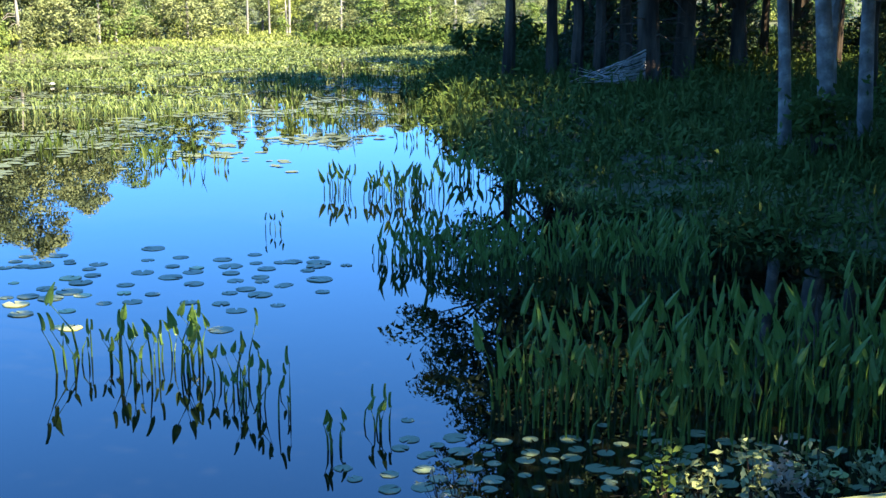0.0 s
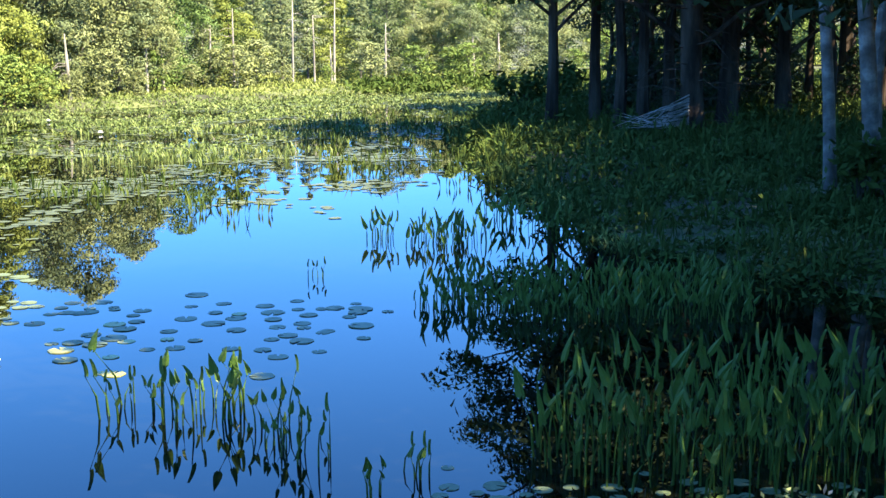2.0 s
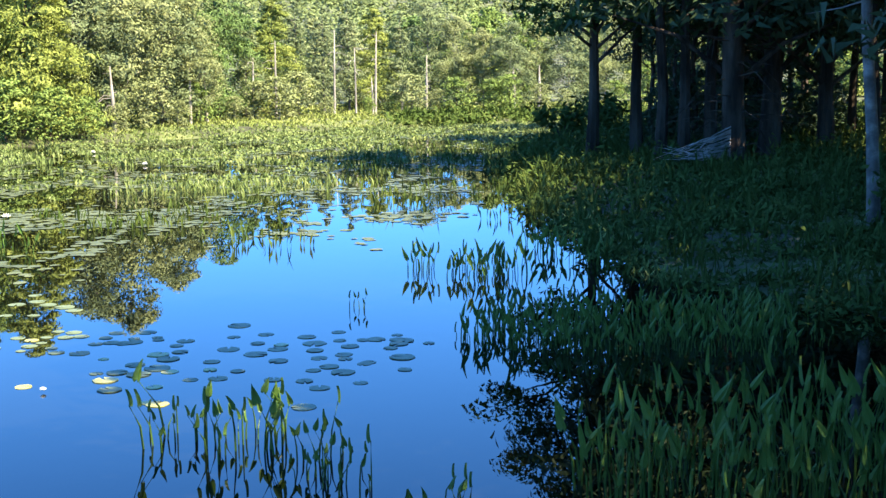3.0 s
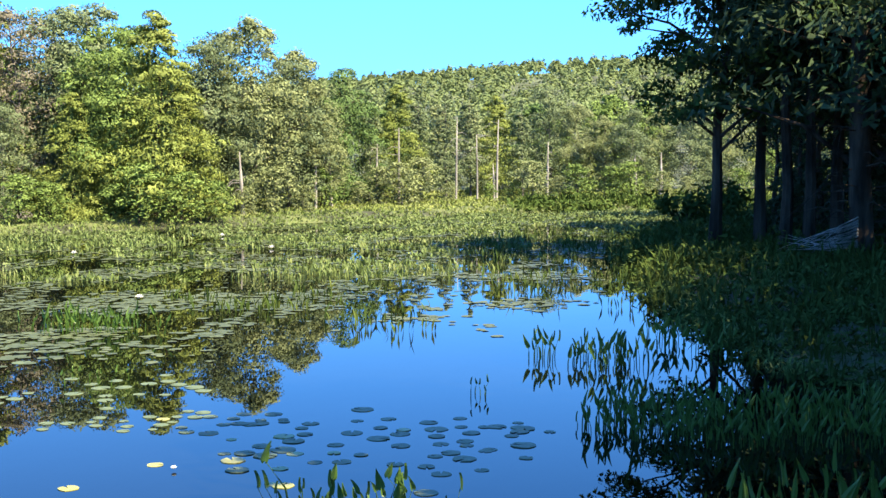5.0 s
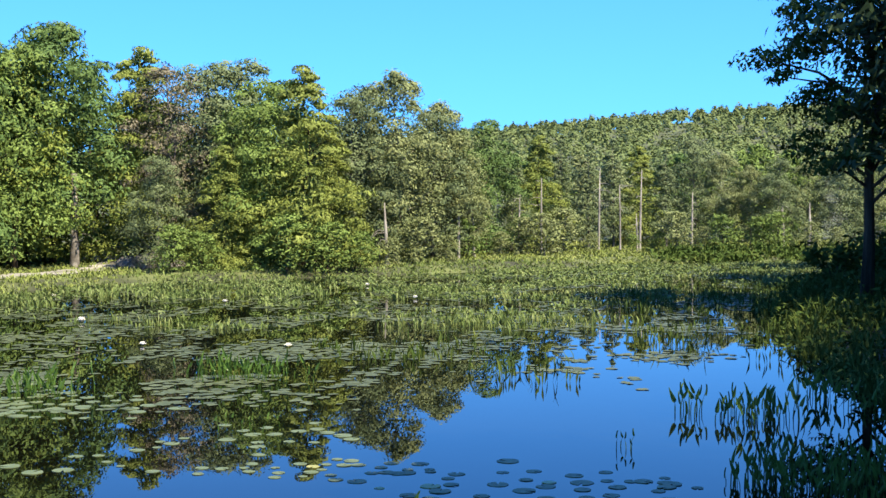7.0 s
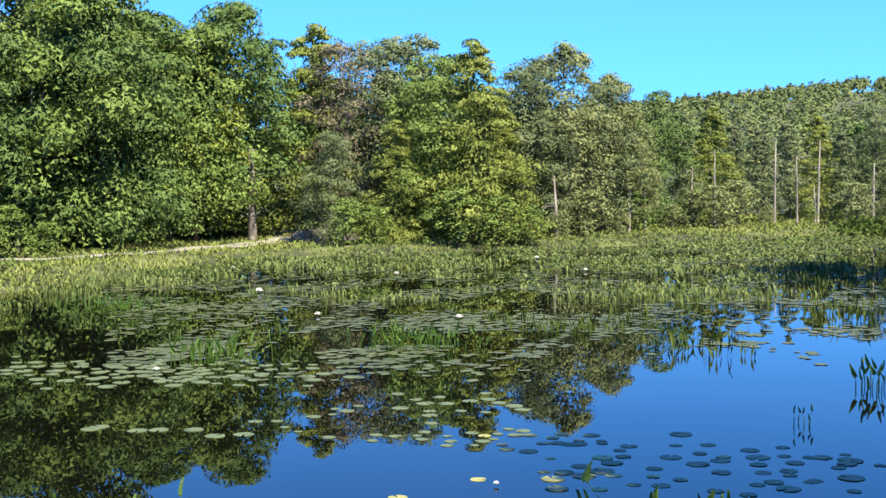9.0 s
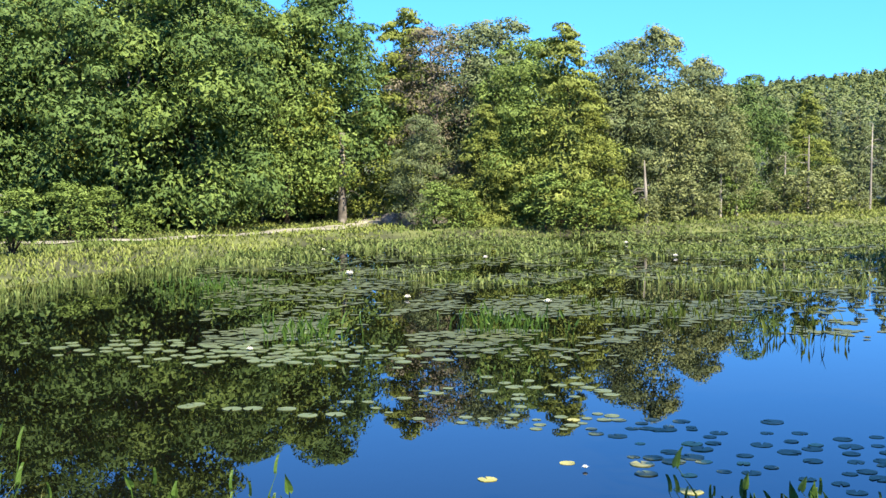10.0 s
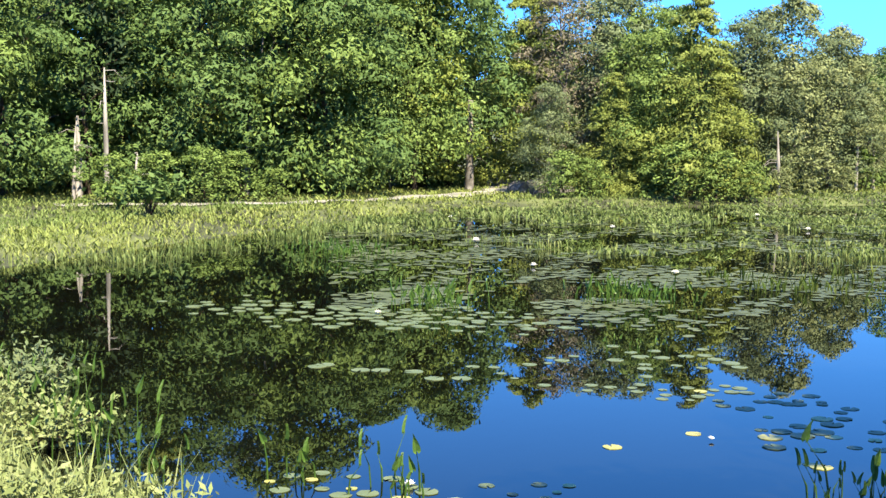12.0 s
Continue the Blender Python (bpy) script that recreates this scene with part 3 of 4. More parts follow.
bed("sparse thin pickerelweed standing in open water", STALKS["front"], [(x + rng.normal(0, 0.10), y + rng.normal(0, 0.22)) for x, y in [(0.0, 9.2), (0.12, 8.8), (-0.15, 9.4)] for _ in range(9)], rng, (0.7, 1.1))
bed("few thin pickerelweed stalks in open water", STALKS["front"][:4], [(x + rng.normal(0, 0.06), y + rng.normal(0, 0.06)) for x, y in [(0.56, 7.95), (0.86, 8.35)] for _ in range(6)], rng, (0.7, 1.1))
bed("dark pickerelweed bed reaching out from the bank", STALKS["mid"], scatter(rng, [(1.3, 13.8), (1.6, 13.2), (2.6, 12.7), (3.3, 12.6), (3.3, 15.0), (2.0, 14.8)], 280), rng, (0.62, 0.95))
bed("dark pickerelweed bed in front of the bank", STALKS["mid"], scatter(rng, [(3.3, 12.6), (4.8, 12.4), (5.4, 14.6), (3.4, 15.0)], 230), rng, (0.62, 0.95))
bed("dark pickerelweed bed in shade beside the bank", STALKS["mid"], scatter(rng, [(3.0, 12.8), (5.2, 12.8), (5.4, 14.0), (4.6, 15.2), (3.2, 15.0)], 90), rng, (0.6, 0.9))
bed("small group of pickerelweed stalks in open water", STALKS["front"][:3], [(0.25, 15.6), (0.38, 15.65), (0.43, 15.5), (0.3, 15.8), (0.41, 15.7)], rng, (0.8, 1.0))
bed("dark pickerelweed stalks near the shaded bank", STALKS["mid"], [(x + rng.normal(0, 0.16), y + rng.normal(0, 0.3)) for x, y in [(1.35, 18.6), (1.95, 18.0), (2.15, 17.8), (2.35, 18.2), (2.6, 18.0), (3.3, 19.6), (3.6, 20.3), (3.9, 18.9)] for _ in range(13)], rng, (0.9, 1.2))
bed("sunlit pickerelweed clump among floating lily pads", STALKS["mid"], [(x + rng.normal(0, 0.35), y + rng.normal(0, 0.3)) for x, y in [(-6.6, 21.5), (-6.1, 21.5), (-5.6, 21.6)] for _ in range(28)], rng, (0.85, 1.15))
bed("sunlit pickerelweed clump among floating lily pads", STALKS["mid"], [(-8.95 + rng.normal(0, 0.36), 19.3 + rng.normal(0, 0.3)) for _ in range(60)], rng, (0.9, 1.2))
bed("sunlit pickerelweed clump near the meadow shore", STALKS["mid"], [(-14.6 + rng.normal(0, 0.75), 26.5 + rng.normal(0, 0.4)) for _ in range(80)], rng, (0.8, 1.1))
bed("dry pale stalks standing in dark water", STALKS["front"][:4], [(-4.6 + rng.normal(0, 0.25), 16.6 + rng.normal(0, 0.15)) for _ in range(10)], rng, (0.6, 0.9))
bed("sunlit pickerelweed at the near shore", STALKS["front"], [(x + rng.normal(0, 0.15), y + rng.normal(0, 0.15)) for x, y in [(-4.75, 9.1), (-4.5, 9.0), (-5.6, 8.9), (-6.5, 8.3)] for _ in range(6)], rng, (1.0, 1.35))
bed("sunlit pickerelweed at the near shore", STALKS["tall"], [(x + rng.normal(0, 0.35), y + rng.normal(0, 0.25)) for x, y in [(-9.6, 10.2), (-9.2, 9.9), (-8.7, 9.5), (-7.3, 8.6)] for _ in range(12)], rng, (0.75, 1.0))


def blades(s, r, x, y, z, height, width, count, lean, tip=0.1):
    """A tuft of bent blades as narrow quads."""
    a = r.uniform(0, 2 * math.pi, count)
    b = a + r.uniform(0.8, 2.2, count)
    h = height * r.uniform(0.55, 1.2, count)
    ln = h * r.uniform(0.1, lean, count)
    bx, by = x + r.normal(0, 0.1, count), y + r.normal(0, 0.1, count)
    w = width * r.uniform(0.7, 1.3, count)
    base = np.stack([bx, by, np.full(count, z - 0.03)], 1)
    mid = base + np.stack([np.cos(a) * ln * 0.35, np.sin(a) * ln * 0.35, h * 0.6], 1)
    top = base + np.stack([np.cos(a) * ln, np.sin(a) * ln, h], 1)
    sd = np.stack([np.cos(b), np.sin(b), np.zeros(count)], 1) * w[:, None]
    s.quads(np.stack([base, mid - sd, top, mid + sd], 1))


def patch(x, y, f=0.35, seed=0.0):
    return noise.noise(Vector((x * f + seed, y * f * 0.6, seed)))


def weed(x, y):
    """Where the shallows are overgrown (positive) or open."""
    return patch(x, y, 0.42, 8) + 0.45 * patch(x, y, 1.4, 4)


# marsh: leafy stands behind the open water
marsh, shady = Soup(), Soup()
rng = np.random.default_rng(41)
front_x, front_y = [-22, -15, -9, -3.5, -0.8, 1, 4, 12], [24, 29, 30, 30.5, 30.5, 37, 33, 44]
clumps = 0
while clumps < 260:
    y = 26 + 40 * rng.uniform() ** 0.8
    x = rng.uniform(-0.62, 0.22) * y
    d = wet(x, y)
    if d > 1.0 or y < np.interp(x, front_x, front_y) or (-16 < x < -8.5 and 30.5 < y < 37) or (weed(x, y) < 0.12 - 0.012 * (y - 33)):
        continue
    clumps += 1
    lx, ly, k = rng.uniform(0.3, 1.1), rng.uniform(0.15, 0.4), int(rng.uniform(4, 20))
    hh = rng.uniform(0.13, 0.29) * (1.0 if y < 44 else 0.6)
    for _ in range(k):
        px, py = x + rng.normal(0, lx), y + rng.normal(0, ly)
        blades(marsh, rng, px, py, max(0, ground_z(px, py)), hh * rng.uniform(0.7, 1.15), 0.020 + 0.0003 * y, 5, 0.75)
for x, y, k, lx in [(-2.0, 31.2, 70, 1.1), (-3.4, 31.6, 50, 0.8), (-0.9, 32.5, 50, 0.8), (-18.6, 27.0, 60, 0.7), (-18.4, 31.0, 60, 0.6), (-18.6, 23.5, 60, 0.6), (-19.0, 34.5, 60, 0.8), (-11.5, 31.0, 40, 1.2)]:
    for _ in range(k):
        px, py = x + rng.normal(0, lx), y + rng.normal(0, 0.8)
        blades(marsh, rng, px, py, max(0, ground_z(px, py)), rng.uniform(0.15, 0.32), 0.017, 5, 0.6)
# low leaf carpet towards the far shore
low = Soup()
c = []
while len(c) < 15000:
    y = 33 + 42 * rng.uniform() ** 0.75
    x = rng.uniform(-0.62, 0.22) * y
    d = wet(x, y)
    if d > 2 or y < np.interp(x, front_x, front_y) + 1.5 or weed(x, y) < 0.20 - 0.016 * (y - 33):
        continue
    c.append((x, y, max(0, ground_z(x, y)) + rng.uniform(0.0, 0.12)))
low.quads(leaf_quads(rng, np.array(c), 0.034, 1.9, 0, 0.3))
tagged(low.object("low_marsh_leaves", M["marsh"]), "low green marsh leaves carpeting the far shallows", "marsh plants", kind="stuff")
tagged(marsh.object("marsh_plants", M["marsh"]), "sunlit marsh plants standing thickly in shallow water", "marsh plants", kind="stuff")
# reeds take the leaf colour darkened for shade
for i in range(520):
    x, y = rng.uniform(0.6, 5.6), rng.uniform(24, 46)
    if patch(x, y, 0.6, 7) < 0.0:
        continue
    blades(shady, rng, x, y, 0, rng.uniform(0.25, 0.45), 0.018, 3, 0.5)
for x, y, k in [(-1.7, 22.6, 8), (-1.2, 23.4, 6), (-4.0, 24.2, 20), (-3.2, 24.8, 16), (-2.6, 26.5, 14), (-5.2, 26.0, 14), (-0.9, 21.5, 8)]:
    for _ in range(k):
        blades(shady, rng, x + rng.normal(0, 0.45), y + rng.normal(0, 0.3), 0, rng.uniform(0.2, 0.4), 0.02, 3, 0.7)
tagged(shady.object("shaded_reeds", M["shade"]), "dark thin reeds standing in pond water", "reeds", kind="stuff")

# ---------------------------------------------------------------- floating leaves
def pad_mesh(seed, r):
    """A round lily pad with a notch, a slightly raised rim and some thickness."""
    g = np.random.default_rng(seed)
    k = 14
    t = np.linspace(0.18, 2 * math.pi - 0.18, k)
    rad = r * (1 + g.uniform(-0.06, 0.06, k))
    lift = g.uniform(0.0, 0.003, k)
    v = [(0, 0, 0.002)] + [(rad[i] * math.cos(t[i]), rad[i] * math.sin(t[i]), 0.002 + lift[i]) for i in range(k)] + [(rad[i] * math.cos(t[i]), rad[i] * math.sin(t[i]), -0.004) for i in range(k)]
    f = [(0, i + 1, i + 2) for i in range(k - 1)] + [(i + 1, i + 1 + k, i + 2 + k, i + 2) for i in range(k - 1)]
    me = bpy.data.meshes.new("lily_pad")
    me.from_pydata(v, [], f)
    return me


PADS, YELLOW = [pad_mesh(i, 0.128) for i in range(5)], [pad_mesh(10 + i, 0.12) for i in range(3)]
for me in PADS:
    me.materials.append(M["pad"])
for me in YELLOW:
    me.materials.append(M["padyellow"])


def lily_pad(x, y, k=1.0, r=None, yellow=False):
    pool = YELLOW if yellow else PADS
    ob = new("lily_pad", pool[int(r.integers(0, len(pool)))])
    ob.matrix_basis = pose(x, y, 0.002 + 0.004 * r.uniform(), r.uniform(-0.5, 0.5), r.uniform(-0.5, 0.5), r.uniform(0, 360)) @ Matrix.Diagonal((k, k, k, 1))
    return tagged(ob, "yellowing round lily pad floating on water" if yellow else "round green lily pad floating flat on water", "lily pad", "floating lily pads")


rng = np.random.default_rng(51)
def pads(cx, cy, sx, sy, count, k=1.0, yellow=0.0):
    placed = []
    for _ in range(count * 6):
        x, y = cx + rng.normal(0, sx), cy + rng.normal(0, sy)
        if len(placed) < count and all(math.hypot(x - a, y - b) > 0.27 * k for a, b in placed):
            placed.append((x, y))
            lily_pad(x, y, k * rng.uniform(0.55, 1.05), rng, rng.uniform() < yellow)


pads(-0.75, 13.3, 0.75, 0.55, 34)
pads(0.1, 12.2, 0.35, 0.5, 8)
pads(0.6, 14.0, 0.35, 0.4, 6, 0.8)
pads(-1.8, 12.3, 0.3, 0.5, 9, 0.95, 0.7)
pads(-2.7, 12.3, 0.5, 0.5, 5, 0.75, 0.8)
pads(-3.6, 14.1, 0.75, 0.25, 26, 0.7)
pads(-2.3, 14.2, 0.5, 0.3, 10, 0.75, 0.2)
pads(-4.0, 16.1, 0.5, 0.5, 16)
pads(2.0, 7.5, 0.55, 0.22, 60, 0.55)
pads(3.4, 7.2, 0.7, 0.2, 40, 0.55, 0.15)
pads(1.3, 7.9, 0.15, 0.2, 8, 0.6)
pads(-4.9, 9.0, 0.55, 0.2, 18, 0.75, 0.2)
pads(-3.5, 9.6, 0.15, 0.15, 5, 0.6, 0.4)
pads(-5.4, 15.0, 0.6, 0.6, 8, 0.8)
for i in range(7):
    lily_pad(-8.0 + 0.32 * i + rng.normal(0, 0.1), 13.75 + rng.normal(0, 0.12), 0.95, rng)
pads(-10.2, 18.0, 1.0, 0.42, 75, 1.15)
pads(-8.6, 18.3, 0.8, 0.5, 60, 1.05)

# dense floating cover, too many to count
cover = Soup()
rng = np.random.default_rng(61)
count = 0
while count < 8500:
    y = rng.uniform(17.5, 66) if rng.uniform() < 0.8 else rng.uniform(18, 34)
    x = rng.uniform(-0.56, 0.12) * y
    if wet(x, y) > 0:
        continue
    near = np.interp(x, [-19, -12, -8, -3, 0, 3, 8], [20, 19, 18.5, 20.5, 22.5, 25, 30])
    lim = 0.14 if y < 24 else (0.06 if y < 30 else 9)
    lim += rng.normal(0, 0.13)
    if y < near + rng.normal(0, 1.2) or (patch(x, y, 0.55, 11) + 0.4 * patch(x, y, 2.2, 6) < lim and (y < 30 or weed(x, y) < -0.02 - 0.012 * (y - 33))) or (x > -3 and y < 30 and patch(x, y, 0.9, 2) < 0.05 + rng.normal(0, 0.12)):
        continue
    count += 1
    k, rr = 7, rng.uniform(0.06, 0.14)
    t = np.linspace(0, 2 * math.pi, k, endpoint=False) + rng.uniform(0, 6)
    rad = rr * rng.uniform(0.75, 1.1, k)
    cover.add(np.stack([x + rad * np.cos(t), y + rad * np.sin(t), 0.004 + rng.uniform(0, 0.010, k)], 1), [tuple(range(k))])
tagged(cover.object("floating_leaf_cover", M["mat"]), "grey-green floating leaves covering the pond surface", "floating leaves", kind="stuff")


def water_lily(x, y, k):
    """A white flower: two rings of pointed petals round a yellow heart."""
    root = new("water_lily")
    root.location = (x, y, 0.02)
    tagged(root, "white water lily flower open on the water", "flower", "water lilies")
    s = Soup()
    for ring, (r0, z) in enumerate(((0.07, 0.035), (0.045, 0.06))):
        for i in range(9):
            t = 2 * math.pi * (i + 0.5 * ring) / 9
            c, d = np.array([math.cos(t), math.sin(t), 0]), np.array([-math.sin(t), math.cos(t), 0])
            s.quads(np.array([[c * 0.01, c * r0 * 0.6 + d * 0.02 + [0, 0, z * 0.5], c * r0 + [0, 0, z], c * r0 * 0.6 - d * 0.02 + [0, 0, z * 0.5]]]))
    s.object("bloom", M["petal"], root)
    h = Soup()
    h.tube([(0, 0, 0), (0, 0, 0.03)], [0.015, 0.012], 6)
    h.object("heart", M["padyellow"], root, label="yellow flower heart")
    root.scale = (k, k, k)


for x, y, k in [(-2.62, 11.9, 0.5), (-9.6, 26.3, 1.3), (-6.4, 26.2, 1.4), (-13.1, 31.5, 2.0), (-4.6, 9.2, 0.7), (-11.2, 38, 1.5), (-5.6, 40, 1.5), (-14.5, 41, 1.5), (-3.5, 44, 1.5), (-8.2, 46, 1.5), (-17.5, 40, 1.5), (-0.5, 41, 1.5), (-9.4, 18.2, 0.9)]:
    water_lily(x, y, k)
# ---------------------------------------------------------------- banks and meadow
rng = np.random.default_rng(71)
meadow, gold = Soup(), Soup()
count = 0
while count < 22000:
    y = rng.uniform(14, 92)
    x = rng.uniform(-0.95, 0.28) * y
    d = wet(x, y)
    if d < -0.4 or (x > 5 and y < 62) or d > 26:
        continue
    if abs(x - np.interp(y, [34.5, 38, 41.5, 45.5, 49.5, 53, 57], [-30, -27, -24, -22.2, -21.1, -20.6, -22])) < 0.5 and 36 < y < 58 and x < -20:
        continue
    count += 1
    s = gold if patch(x, y, 0.12, 5) > 0.16 or y > 60 else meadow
    blades(s, rng, x, y, ground_z(x, y), rng.uniform(0.08, 0.24), 0.010 + 0.0004 * y, 4, 1.2)
tagged(meadow.object("meadow_grass", M["grass"]), "sunlit green meadow grass along the shore", "grass", kind="stuff")
tagged(gold.object("meadow_sedge", M["sedge"]), "yellow-green sedge in the sunny meadow", "sedge", kind="stuff")

# undergrowth of the shaded bank: leafy clumps and long grass in shade-darkened colour
bank, bgrass = Soup(), Soup()
n_b = 0
while n_b < 3400:
    y = 9 + 62 * rng.uniform() ** 1.3
    x = rng.uniform(3.6, 9 + 0.55 * y)
    d = wet(x, y)
    if d < -0.5 or d > 16:
        continue
    n_b += 1
    h = rng.uniform(0.2, 0.6) * (0.55 if y < 24 else 1.0) * (0.5 + 0.8 * abs(patch(x, y, 0.5, 9)) * 2)
    k = 36
    c = np.array([x, y, ground_z(x, y) + h * 0.4]) + rng.normal(size=(k, 3)) * np.array([0.32, 0.32, h * 0.30])
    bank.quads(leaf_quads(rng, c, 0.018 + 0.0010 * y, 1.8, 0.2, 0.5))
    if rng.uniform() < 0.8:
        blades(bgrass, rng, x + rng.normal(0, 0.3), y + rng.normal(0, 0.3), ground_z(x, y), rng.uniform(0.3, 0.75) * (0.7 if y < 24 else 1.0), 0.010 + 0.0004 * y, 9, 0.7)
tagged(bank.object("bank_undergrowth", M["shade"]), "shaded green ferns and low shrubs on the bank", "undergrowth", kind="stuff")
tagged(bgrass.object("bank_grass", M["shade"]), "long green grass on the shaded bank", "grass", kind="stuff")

# sunlit herbs at the near shore
herbs = Soup()
for i in range(1500):
    x, y = rng.uniform(-12, -5.2), rng.uniform(5.4, 10.2)
    d = wet(x, y)
    if d < -0.25:
        continue
    z = ground_z(x, y)
    h = rng.uniform(0.2, 0.55)
    c = np.array([x, y, z + h * 0.6]) + rng.normal(size=(44, 3)) * np.array([0.16, 0.16, h * 0.28])
    herbs.quads(leaf_quads(rng, c, 0.017, 2.6, 0.1, 0.3, whole=True))
    blades(herbs, rng, x, y, z, h * 1.3, 0.007, 9, 0.6)
tagged(herbs.object("shore_herbs", M["herb"]), "bright sunlit herbs and grasses at the near shore", "herbs", kind="stuff")


def shrub(x, y, h, w, mat, label, seed, leaf=0.03, count=260, bare=8, category="shrub"):
    r = np.random.default_rng(seed)
    root = new("shrub")
    root.location = (x, y, ground_z(x, y))
    tagged(root, label, category)
    st, lf = Soup(), Soup()
    tips = []
    for i in range(bare):
        a, ln = r.uniform(0, 6.28), r.uniform(0.2, 1.0) * w
        tip = (math.cos(a) * ln, math.sin(a) * ln, h * r.uniform(0.6, 1.0))
        st.tube([(0, 0, -0.1), (tip[0] * 0.35, tip[1] * 0.35, tip[2] * 0.55), tip], [0.012 * h + 0.002, 0.008 * h + 0.001, 0.002], 4)
        tips.append(tip)
    tips = np.array(tips)
    c = tips[r.integers(0, len(tips), count)] * r.uniform(0.55, 1.05, (count, 1)) + r.normal(0, 0.10 * h, (count, 3))
    c[:, 2] = np.maximum(c[:, 2], 0.02)
    lf.quads(leaf_quads(r, c, leaf, 1.8, 0, 0.3, whole=True))
    st.object("stem", M["bark"], root)
    lf.object("foliage", M[mat], root)
    return root


shrub(-24.5, 32.5, 1.2, 1.3, "deep", "dark green shrub in the sunny meadow", 1, 0.07, 700, 20)
shrub(-27.0, 34.5, 0.9, 1.0, "maple", "low green shrub in the sunny meadow", 2, 0.07, 400, 14)
# these four shrubs have the shade put into their leaf colour
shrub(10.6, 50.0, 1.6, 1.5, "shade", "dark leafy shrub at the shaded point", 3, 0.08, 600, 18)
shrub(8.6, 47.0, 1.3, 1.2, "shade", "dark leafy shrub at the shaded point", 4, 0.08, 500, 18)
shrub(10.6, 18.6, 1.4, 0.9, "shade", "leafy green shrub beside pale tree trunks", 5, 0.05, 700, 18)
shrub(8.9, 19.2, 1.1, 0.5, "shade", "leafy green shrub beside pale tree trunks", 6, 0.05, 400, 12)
shrub(-9.35, 9.9, 0.85, 0.5, "grey", "dense pale green shrub at the sunny shore", 7, 0.02, 2000, 34)
shrub(-8.3, 9.0, 0.7, 0.7, "herb", "bright green shrub at the sunny shore", 8, 0.02, 1700, 30)
for i, (x, y, h, m) in enumerate([(2.45, 6.45, 0.34, "pale"), (2.7, 6.35, 0.36, "pale"), (3.15, 6.5, 0.36, "pale"), (2.25, 6.5, 0.42, "shade"), (3.5, 6.5, 0.30, "pale"), (2.95, 6.45, 0.28, "straw"), (3.75, 6.6, 0.40, "straw")]):
    shrub(x, y, h * 1.15, 0.16, m, "small pale twiggy shrub on the near bank", 20 + i, 0.016, 130, 9)
for i, (x, y) in enumerate([(1.15, 6.75), (1.05, 6.7), (3.9, 6.8), (4.05, 6.75)]):
    shrub(x, y, 0.42, 0.14, "straw", "dry straw-coloured stalks on the near bank", 40 + i, 0.012, 30, 8, "dry plant")


# ---------------------------------------------------------------- single trees and wood
def bare_trunk(name, x, y, pts, radii, mat, label, twigs=0, seed=0, twig_z=(0.3, 1.0), twig_len=0.6, category="tree trunk", group=""):
    r = np.random.default_rng(seed)
    root = new(name)
    root.location = (x, y, ground_z(x, y))
    tagged(root, label, category, group)
    s = Soup()
    s.tube(pts, radii, 10)
    s.object("trunk", M[mat], root, True)
    if twigs:
        for _ in range(twigs):
            u = r.uniform(*twig_z)
            i = min(int(u * (len(pts) - 1)), len(pts) - 2)
            p = Vector(pts[i]).lerp(Vector(pts[i + 1]), u * (len(pts) - 1) - i)
            a, ln = r.uniform(0, 6.28), twig_len * r.uniform(0.4, 1.2)
            q = p + Vector((math.cos(a) * ln * 0.5, math.sin(a) * ln * 0.5, r.uniform(-0.1, 0.15) * ln))
            e = p + Vector((math.cos(a + 0.2) * ln, math.sin(a + 0.2) * ln, r.uniform(-0.5, 0.1) * ln))
            b = Soup()
            b.tube([p, q, e], [0.022, 0.014, 0.004], 4)
            b.object("branch", M[mat], root)
    return root


bare_trunk("pale_barked_tree", 9.35, 19.7, [(0.0, 0, -0.3), (-0.02, 0, 0.6), (-0.12, 0, 1.6), (-0.28, 0, 3.2), (-0.35, 0.1, 6), (-0.3, 0.2, 9)], [0.20, 0.15, 0.135, 0.12, 0.09, 0.04], "birch", "pale mottled tree trunk on the shaded bank", 8, 1, (0.5, 1), 1.5, group="pale trunks")
bare_trunk("pale_barked_tree", 8.95, 20.4, [(0.0, 0, -0.3), (-0.04, 0, 0.6), (-0.10, 0, 1.6), (-0.25, 0, 3.2), (-0.3, 0.1, 6), (-0.5, 0.2, 9)], [0.13, 0.11, 0.10, 0.09, 0.07, 0.03], "birch", "slim pale tree trunk on the shaded bank", 6, 2, (0.5, 1), 1.2, group="pale trunks")
bare_trunk("pale_barked_tree", 10.6, 20.9, [(0.0, 0, -0.3), (-0.02, 0, 0.6), (-0.06, 0, 1.6), (-0.1, 0, 3.2), (-0.1, 0.1, 6), (0.1, 0.2, 9)], [0.16, 0.13, 0.12, 0.11, 0.09, 0.03], "birch", "slim pale tree trunk on the shaded bank", 6, 3, (0.5, 1), 1.2, group="pale trunks")
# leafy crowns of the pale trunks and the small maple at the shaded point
# maple leaves use the shade-darkened colour, not the green maple one
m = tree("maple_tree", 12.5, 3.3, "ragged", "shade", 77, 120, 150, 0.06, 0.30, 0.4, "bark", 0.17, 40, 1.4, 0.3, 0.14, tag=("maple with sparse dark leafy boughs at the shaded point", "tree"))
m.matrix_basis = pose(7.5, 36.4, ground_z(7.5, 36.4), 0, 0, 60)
m = tree("leaning_tree", 11.5, 5.0, "round", "deep", 78, 120, 110, 0.048, 0.34, 0.5, "birch", 0.13, 40, 1.5, 0.3, 0.13, tag=("leafy pale-barked tree spreading over the shaded bank", "tree"))
m.matrix_basis = pose(11.0, 23.2, ground_z(11.0, 23.2), 0, 0, 150)
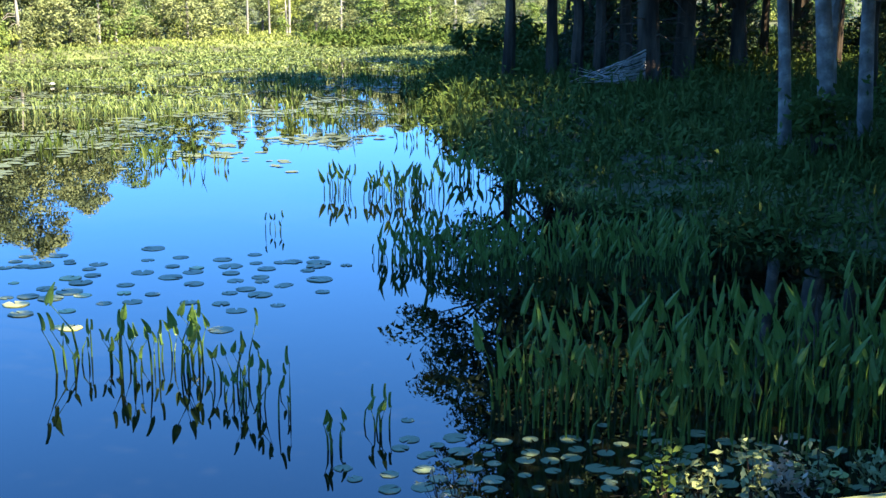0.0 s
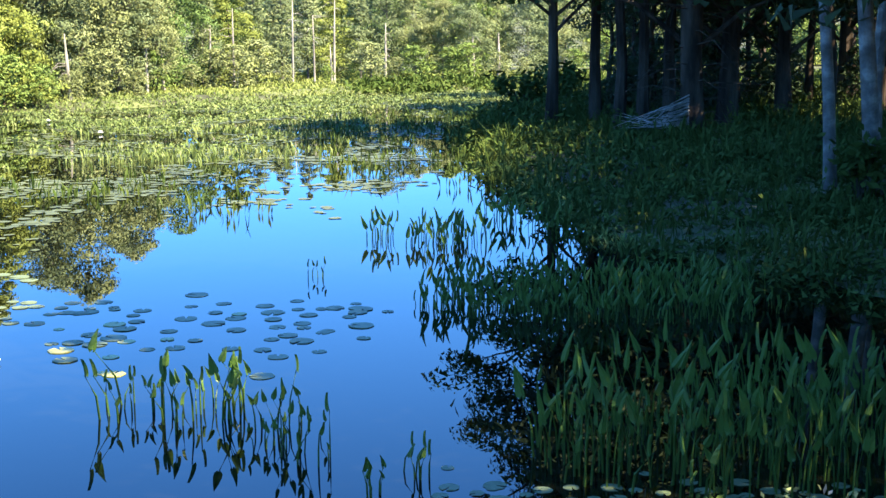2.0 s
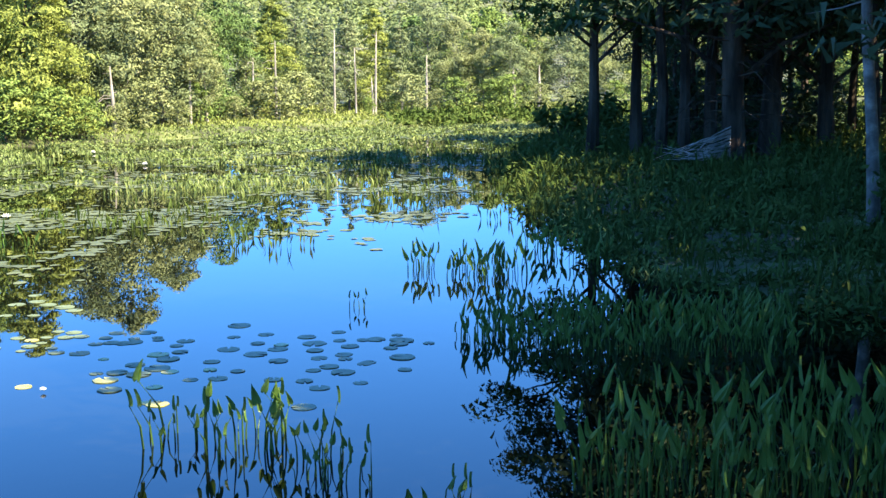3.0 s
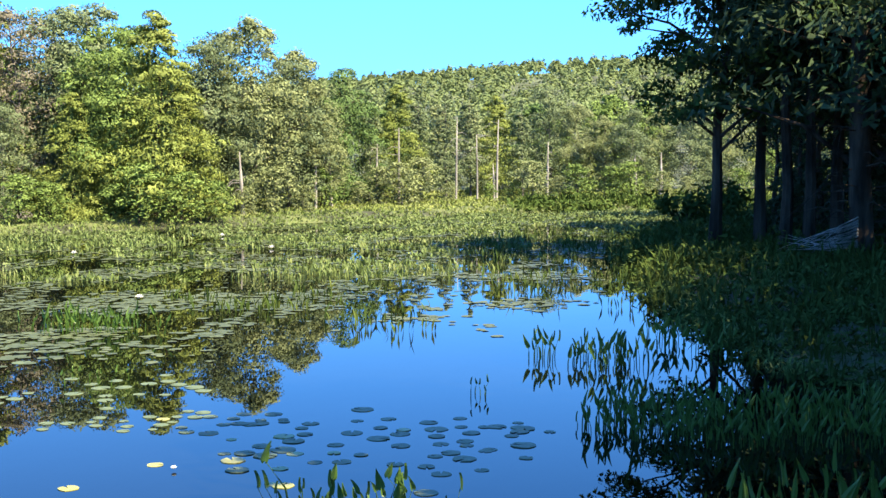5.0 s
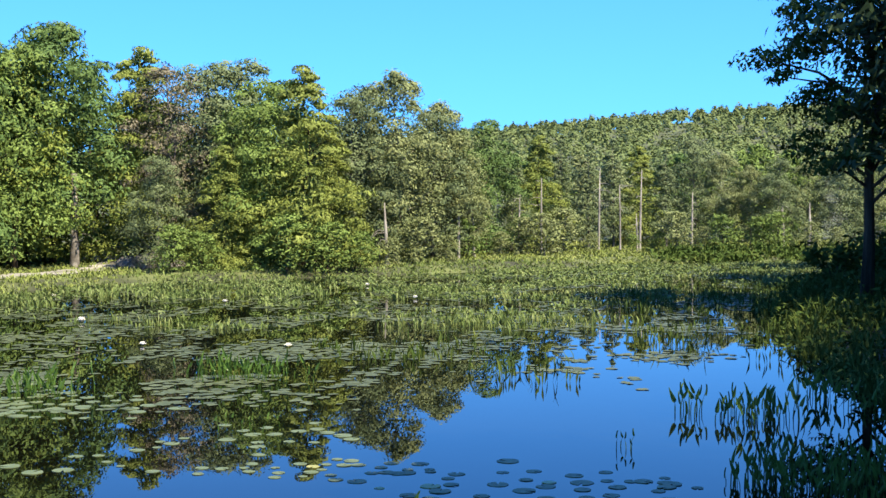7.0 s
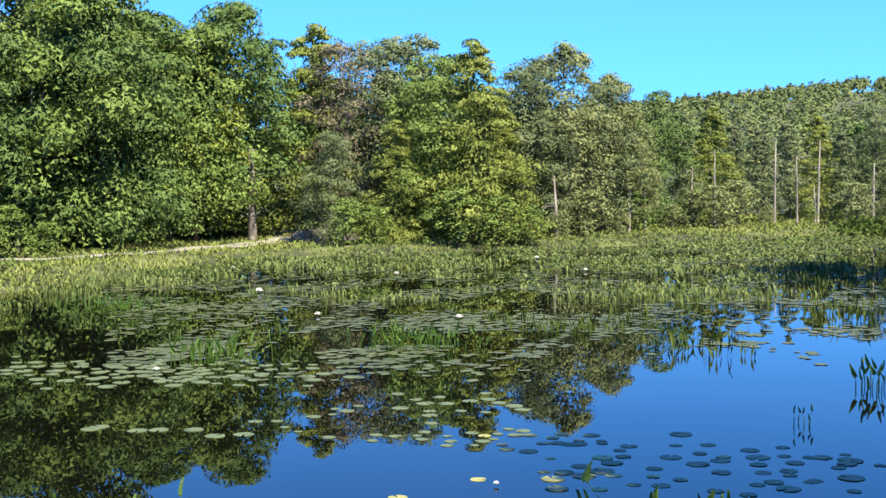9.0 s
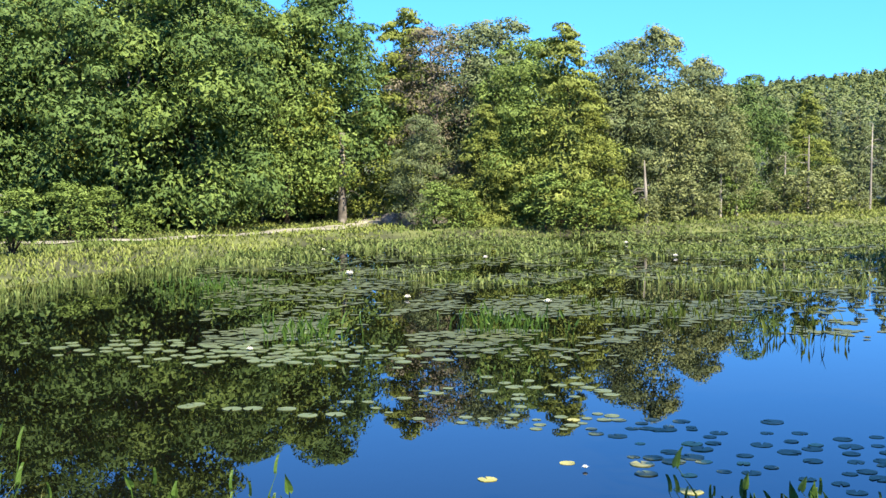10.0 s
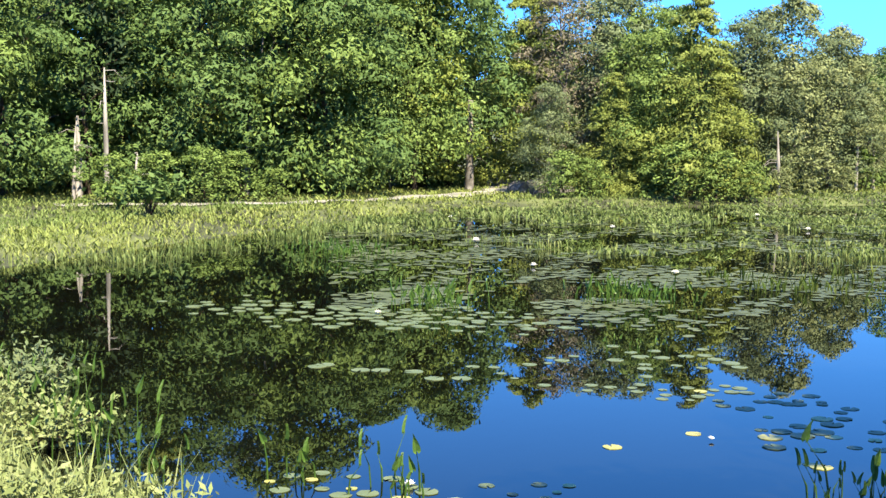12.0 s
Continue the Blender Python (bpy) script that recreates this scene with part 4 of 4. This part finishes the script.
# weathered pine snag with low dead branches
x, y = polar(17.8, 33.4)
bare_trunk("pine_snag", x, y, [(0, 0, -0.3), (-0.02, 0, 0.7), (-0.08, 0, 2), (-0.12, 0, 4.5), (-0.1, 0, 9), (0.1, 0, 13)], [0.44, 0.31, 0.28, 0.26, 0.2, 0.06], "bark", "thick rough pine trunk with dead lower branches", 46, 4, (0.12, 0.6), 1.8)
pile = new("brush_pile")
pile.location = (x - 0.2, y - 0.3, ground_z(x, y))
tagged(pile, "bleached dead branches fallen beside a pine trunk", "brush")
for i in range(34):
    s = Soup()
    a, ln, z0 = rng.uniform(2.4, 3.9), rng.uniform(0.6, 2.0), rng.uniform(0.3, 1.1)
    s.tube([(0, 0, z0), (math.cos(a) * ln * 0.5, math.sin(a) * ln * 0.5, z0 * 0.8), (math.cos(a) * ln, math.sin(a) * ln, rng.uniform(0.1, 0.7))], [0.02, 0.014, 0.004], 4)
    s.object("branch", M["dead"], pile)

# forked pale tree standing before the dark boughs
x, y = edge_spot(-32.7, 58.5)
fork = bare_trunk("pale_tree", x, y, [(0, 0, -0.3), (0.1, 0, 2.2), (0.35, 0, 4.0), (0.75, 0, 5.6), (0.95, 0.1, 7.6)], [0.13, 0.11, 0.09, 0.06, 0.02], "birch", "forked pale-barked tree before dark green boughs", 10, 91, (0.5, 1), 1.3, "tree")
for pts, r0 in (([(0.35, 0, 4.0), (0.05, 0, 5.2), (-0.2, 0, 6.6)], 0.06), ([(0.5, 0, 4.6), (1.1, -0.1, 5.4), (1.5, -0.2, 6.2)], 0.045)):
    s = Soup()
    s.tube(pts, [r0, r0 * 0.7, 0.015], 6)
    s.object("limb", M["birch"], fork)

# dead standing trunks at the far wood edge: azimuth, distance, height, radius
DEAD = [(0.25, 90, 5.8, 0.09), (1.2, 90, 4.6, 0.08), (2.05, 90, 5.6, 0.10), (1.95, 89.5, 2.6, 0.08), (-2.3, 86, 5.0, 0.10), (-3.3, 85, 4.0, 0.10), (-5.3, 80, 4.0, 0.14), (-6.0, 79, 3.6, 0.12), (4.3, 91, 4.0, 0.10), (8.2, 92, 3.0, 0.12), (9.3, 92, 3.2, 0.13), (-9.2, 73, 3.6, 0.13),
        (-38.7, 54, 5.4, 0.13), (-39.9, 55, 3.4, 0.22), (-40.1, 54.5, 3.0, 0.10), (-37.5, 54, 2.0, 0.12)]
for i, (az, d, h, r0) in enumerate(DEAD):
    x, y = edge_spot(az, d)
    h, r0 = h * nearness(az), r0 * nearness(az)
    t = np.random.default_rng(300 + i).uniform(-0.05, 0.05, 2) * h
    bare_trunk("dead_trunk", x, y, [(0, 0, -0.3), (t[0] * 0.4, t[1] * 0.4, h * 0.5), (t[0], t[1], h)], [r0 * 0.95, r0 * 0.75, r0 * 0.2], "dead", "bleached dead tree trunk standing at the wood edge", 5, 60 + i, (0.4, 1), 0.7, "dead tree", "dead trunks")

# ---------------------------------------------------------------- track, board, rocks
track_pts = [(-30.0, 34.5), (-27.0, 38.0), (-24.0, 41.5), (-22.2, 45.5), (-21.1, 49.5), (-20.6, 53.0), (-22.0, 57.0), (-26, 66), (-31, 78)]
tv, tf = [], []
fine = []
for a, b2 in zip(track_pts, track_pts[1:]):
    fine += [(a[0] + (b2[0] - a[0]) * k / 8, a[1] + (b2[1] - a[1]) * k / 8) for k in range(8)]
for i, (x, y) in enumerate(fine):
    q = fine[min(i + 1, len(fine) - 1)]
    o = fine[max(i - 1, 0)]
    d = Vector((q[0] - o[0], q[1] - o[1], 0)).normalized()
    nx, ny = -d.y, d.x
    for k in (-1.0, 0.0, 1.0):
        w = 0.85 + 0.15 * math.sin(i * 1.7)
        px, py = x + nx * k * w, y + ny * k * w
        tv.append((px, py, ground_z(px, py) + (0.07 if k == 0 else 0.04)))
    if i:
        j = 3 * i
        tf += [(j - 3, j - 2, j + 1, j), (j - 2, j - 1, j + 2, j + 1)]
tagged(mesh_object("track", tv, tf, M["gravel"], smooth=True), "pale gravel track through the sunny meadow", "track", kind="structure")

x, y = edge_spot(-26.3, 65)
board = new("trail_board")
board.location = (x, y, ground_z(x, y))
tagged(board, "small weathered trail board on a post", "sign")
s = Soup()
s.tube([(0, 0, -0.2), (0, 0, 1.0)], [0.05, 0.05], 6)
s.object("post", M["board"], board)
bm = bmesh.new()
bmesh.ops.create_cube(bm, size=1, matrix=pose(0, -0.07, 1.05, 0, 0, -24) @ Matrix.Diagonal((0.36, 0.05, 0.5, 1)))
me = bpy.data.meshes.new("panel")
bm.to_mesh(me)
bm.free()
me.materials.append(M["board"])
new("panel", me).parent = board

x, y = edge_spot(-22.75, 69)
bare_trunk("stub_trunk", x, y, [(0, 0, -0.3), (0.02, 0, 0.9), (0.0, 0, 1.9), (0.05, 0, 4)], [0.24, 0.18, 0.16, 0.12], "birch", "pale trunk lit at the mouth of the track", 8, 9, (0.5, 0.9), 1.0)
for i, (az, d, k) in enumerate([(-20.4, 70.5, 0.7), (-19.7, 70, 0.8), (-18.4, 69.5, 0.5)]):
    bm = bmesh.new()
    bmesh.ops.create_icosphere(bm, subdivisions=3, radius=k)
    for v in bm.verts:
        v.co *= 1 + 0.35 * noise.noise(v.co * 1.3 + Vector((i * 5, 0, 0)))
        v.co.z *= 0.6
    me = bpy.data.meshes.new("boulder")
    bm.to_mesh(me)
    bm.free()
    me.materials.append(M["rock"])
    ob = new("boulder", me)
    x, y = edge_spot(az, d)
    ob.location = (x, y, ground_z(x, y) + 0.2 * k)
    tagged(ob, "pale grey boulder at the foot of the trees", "rock", "boulders")
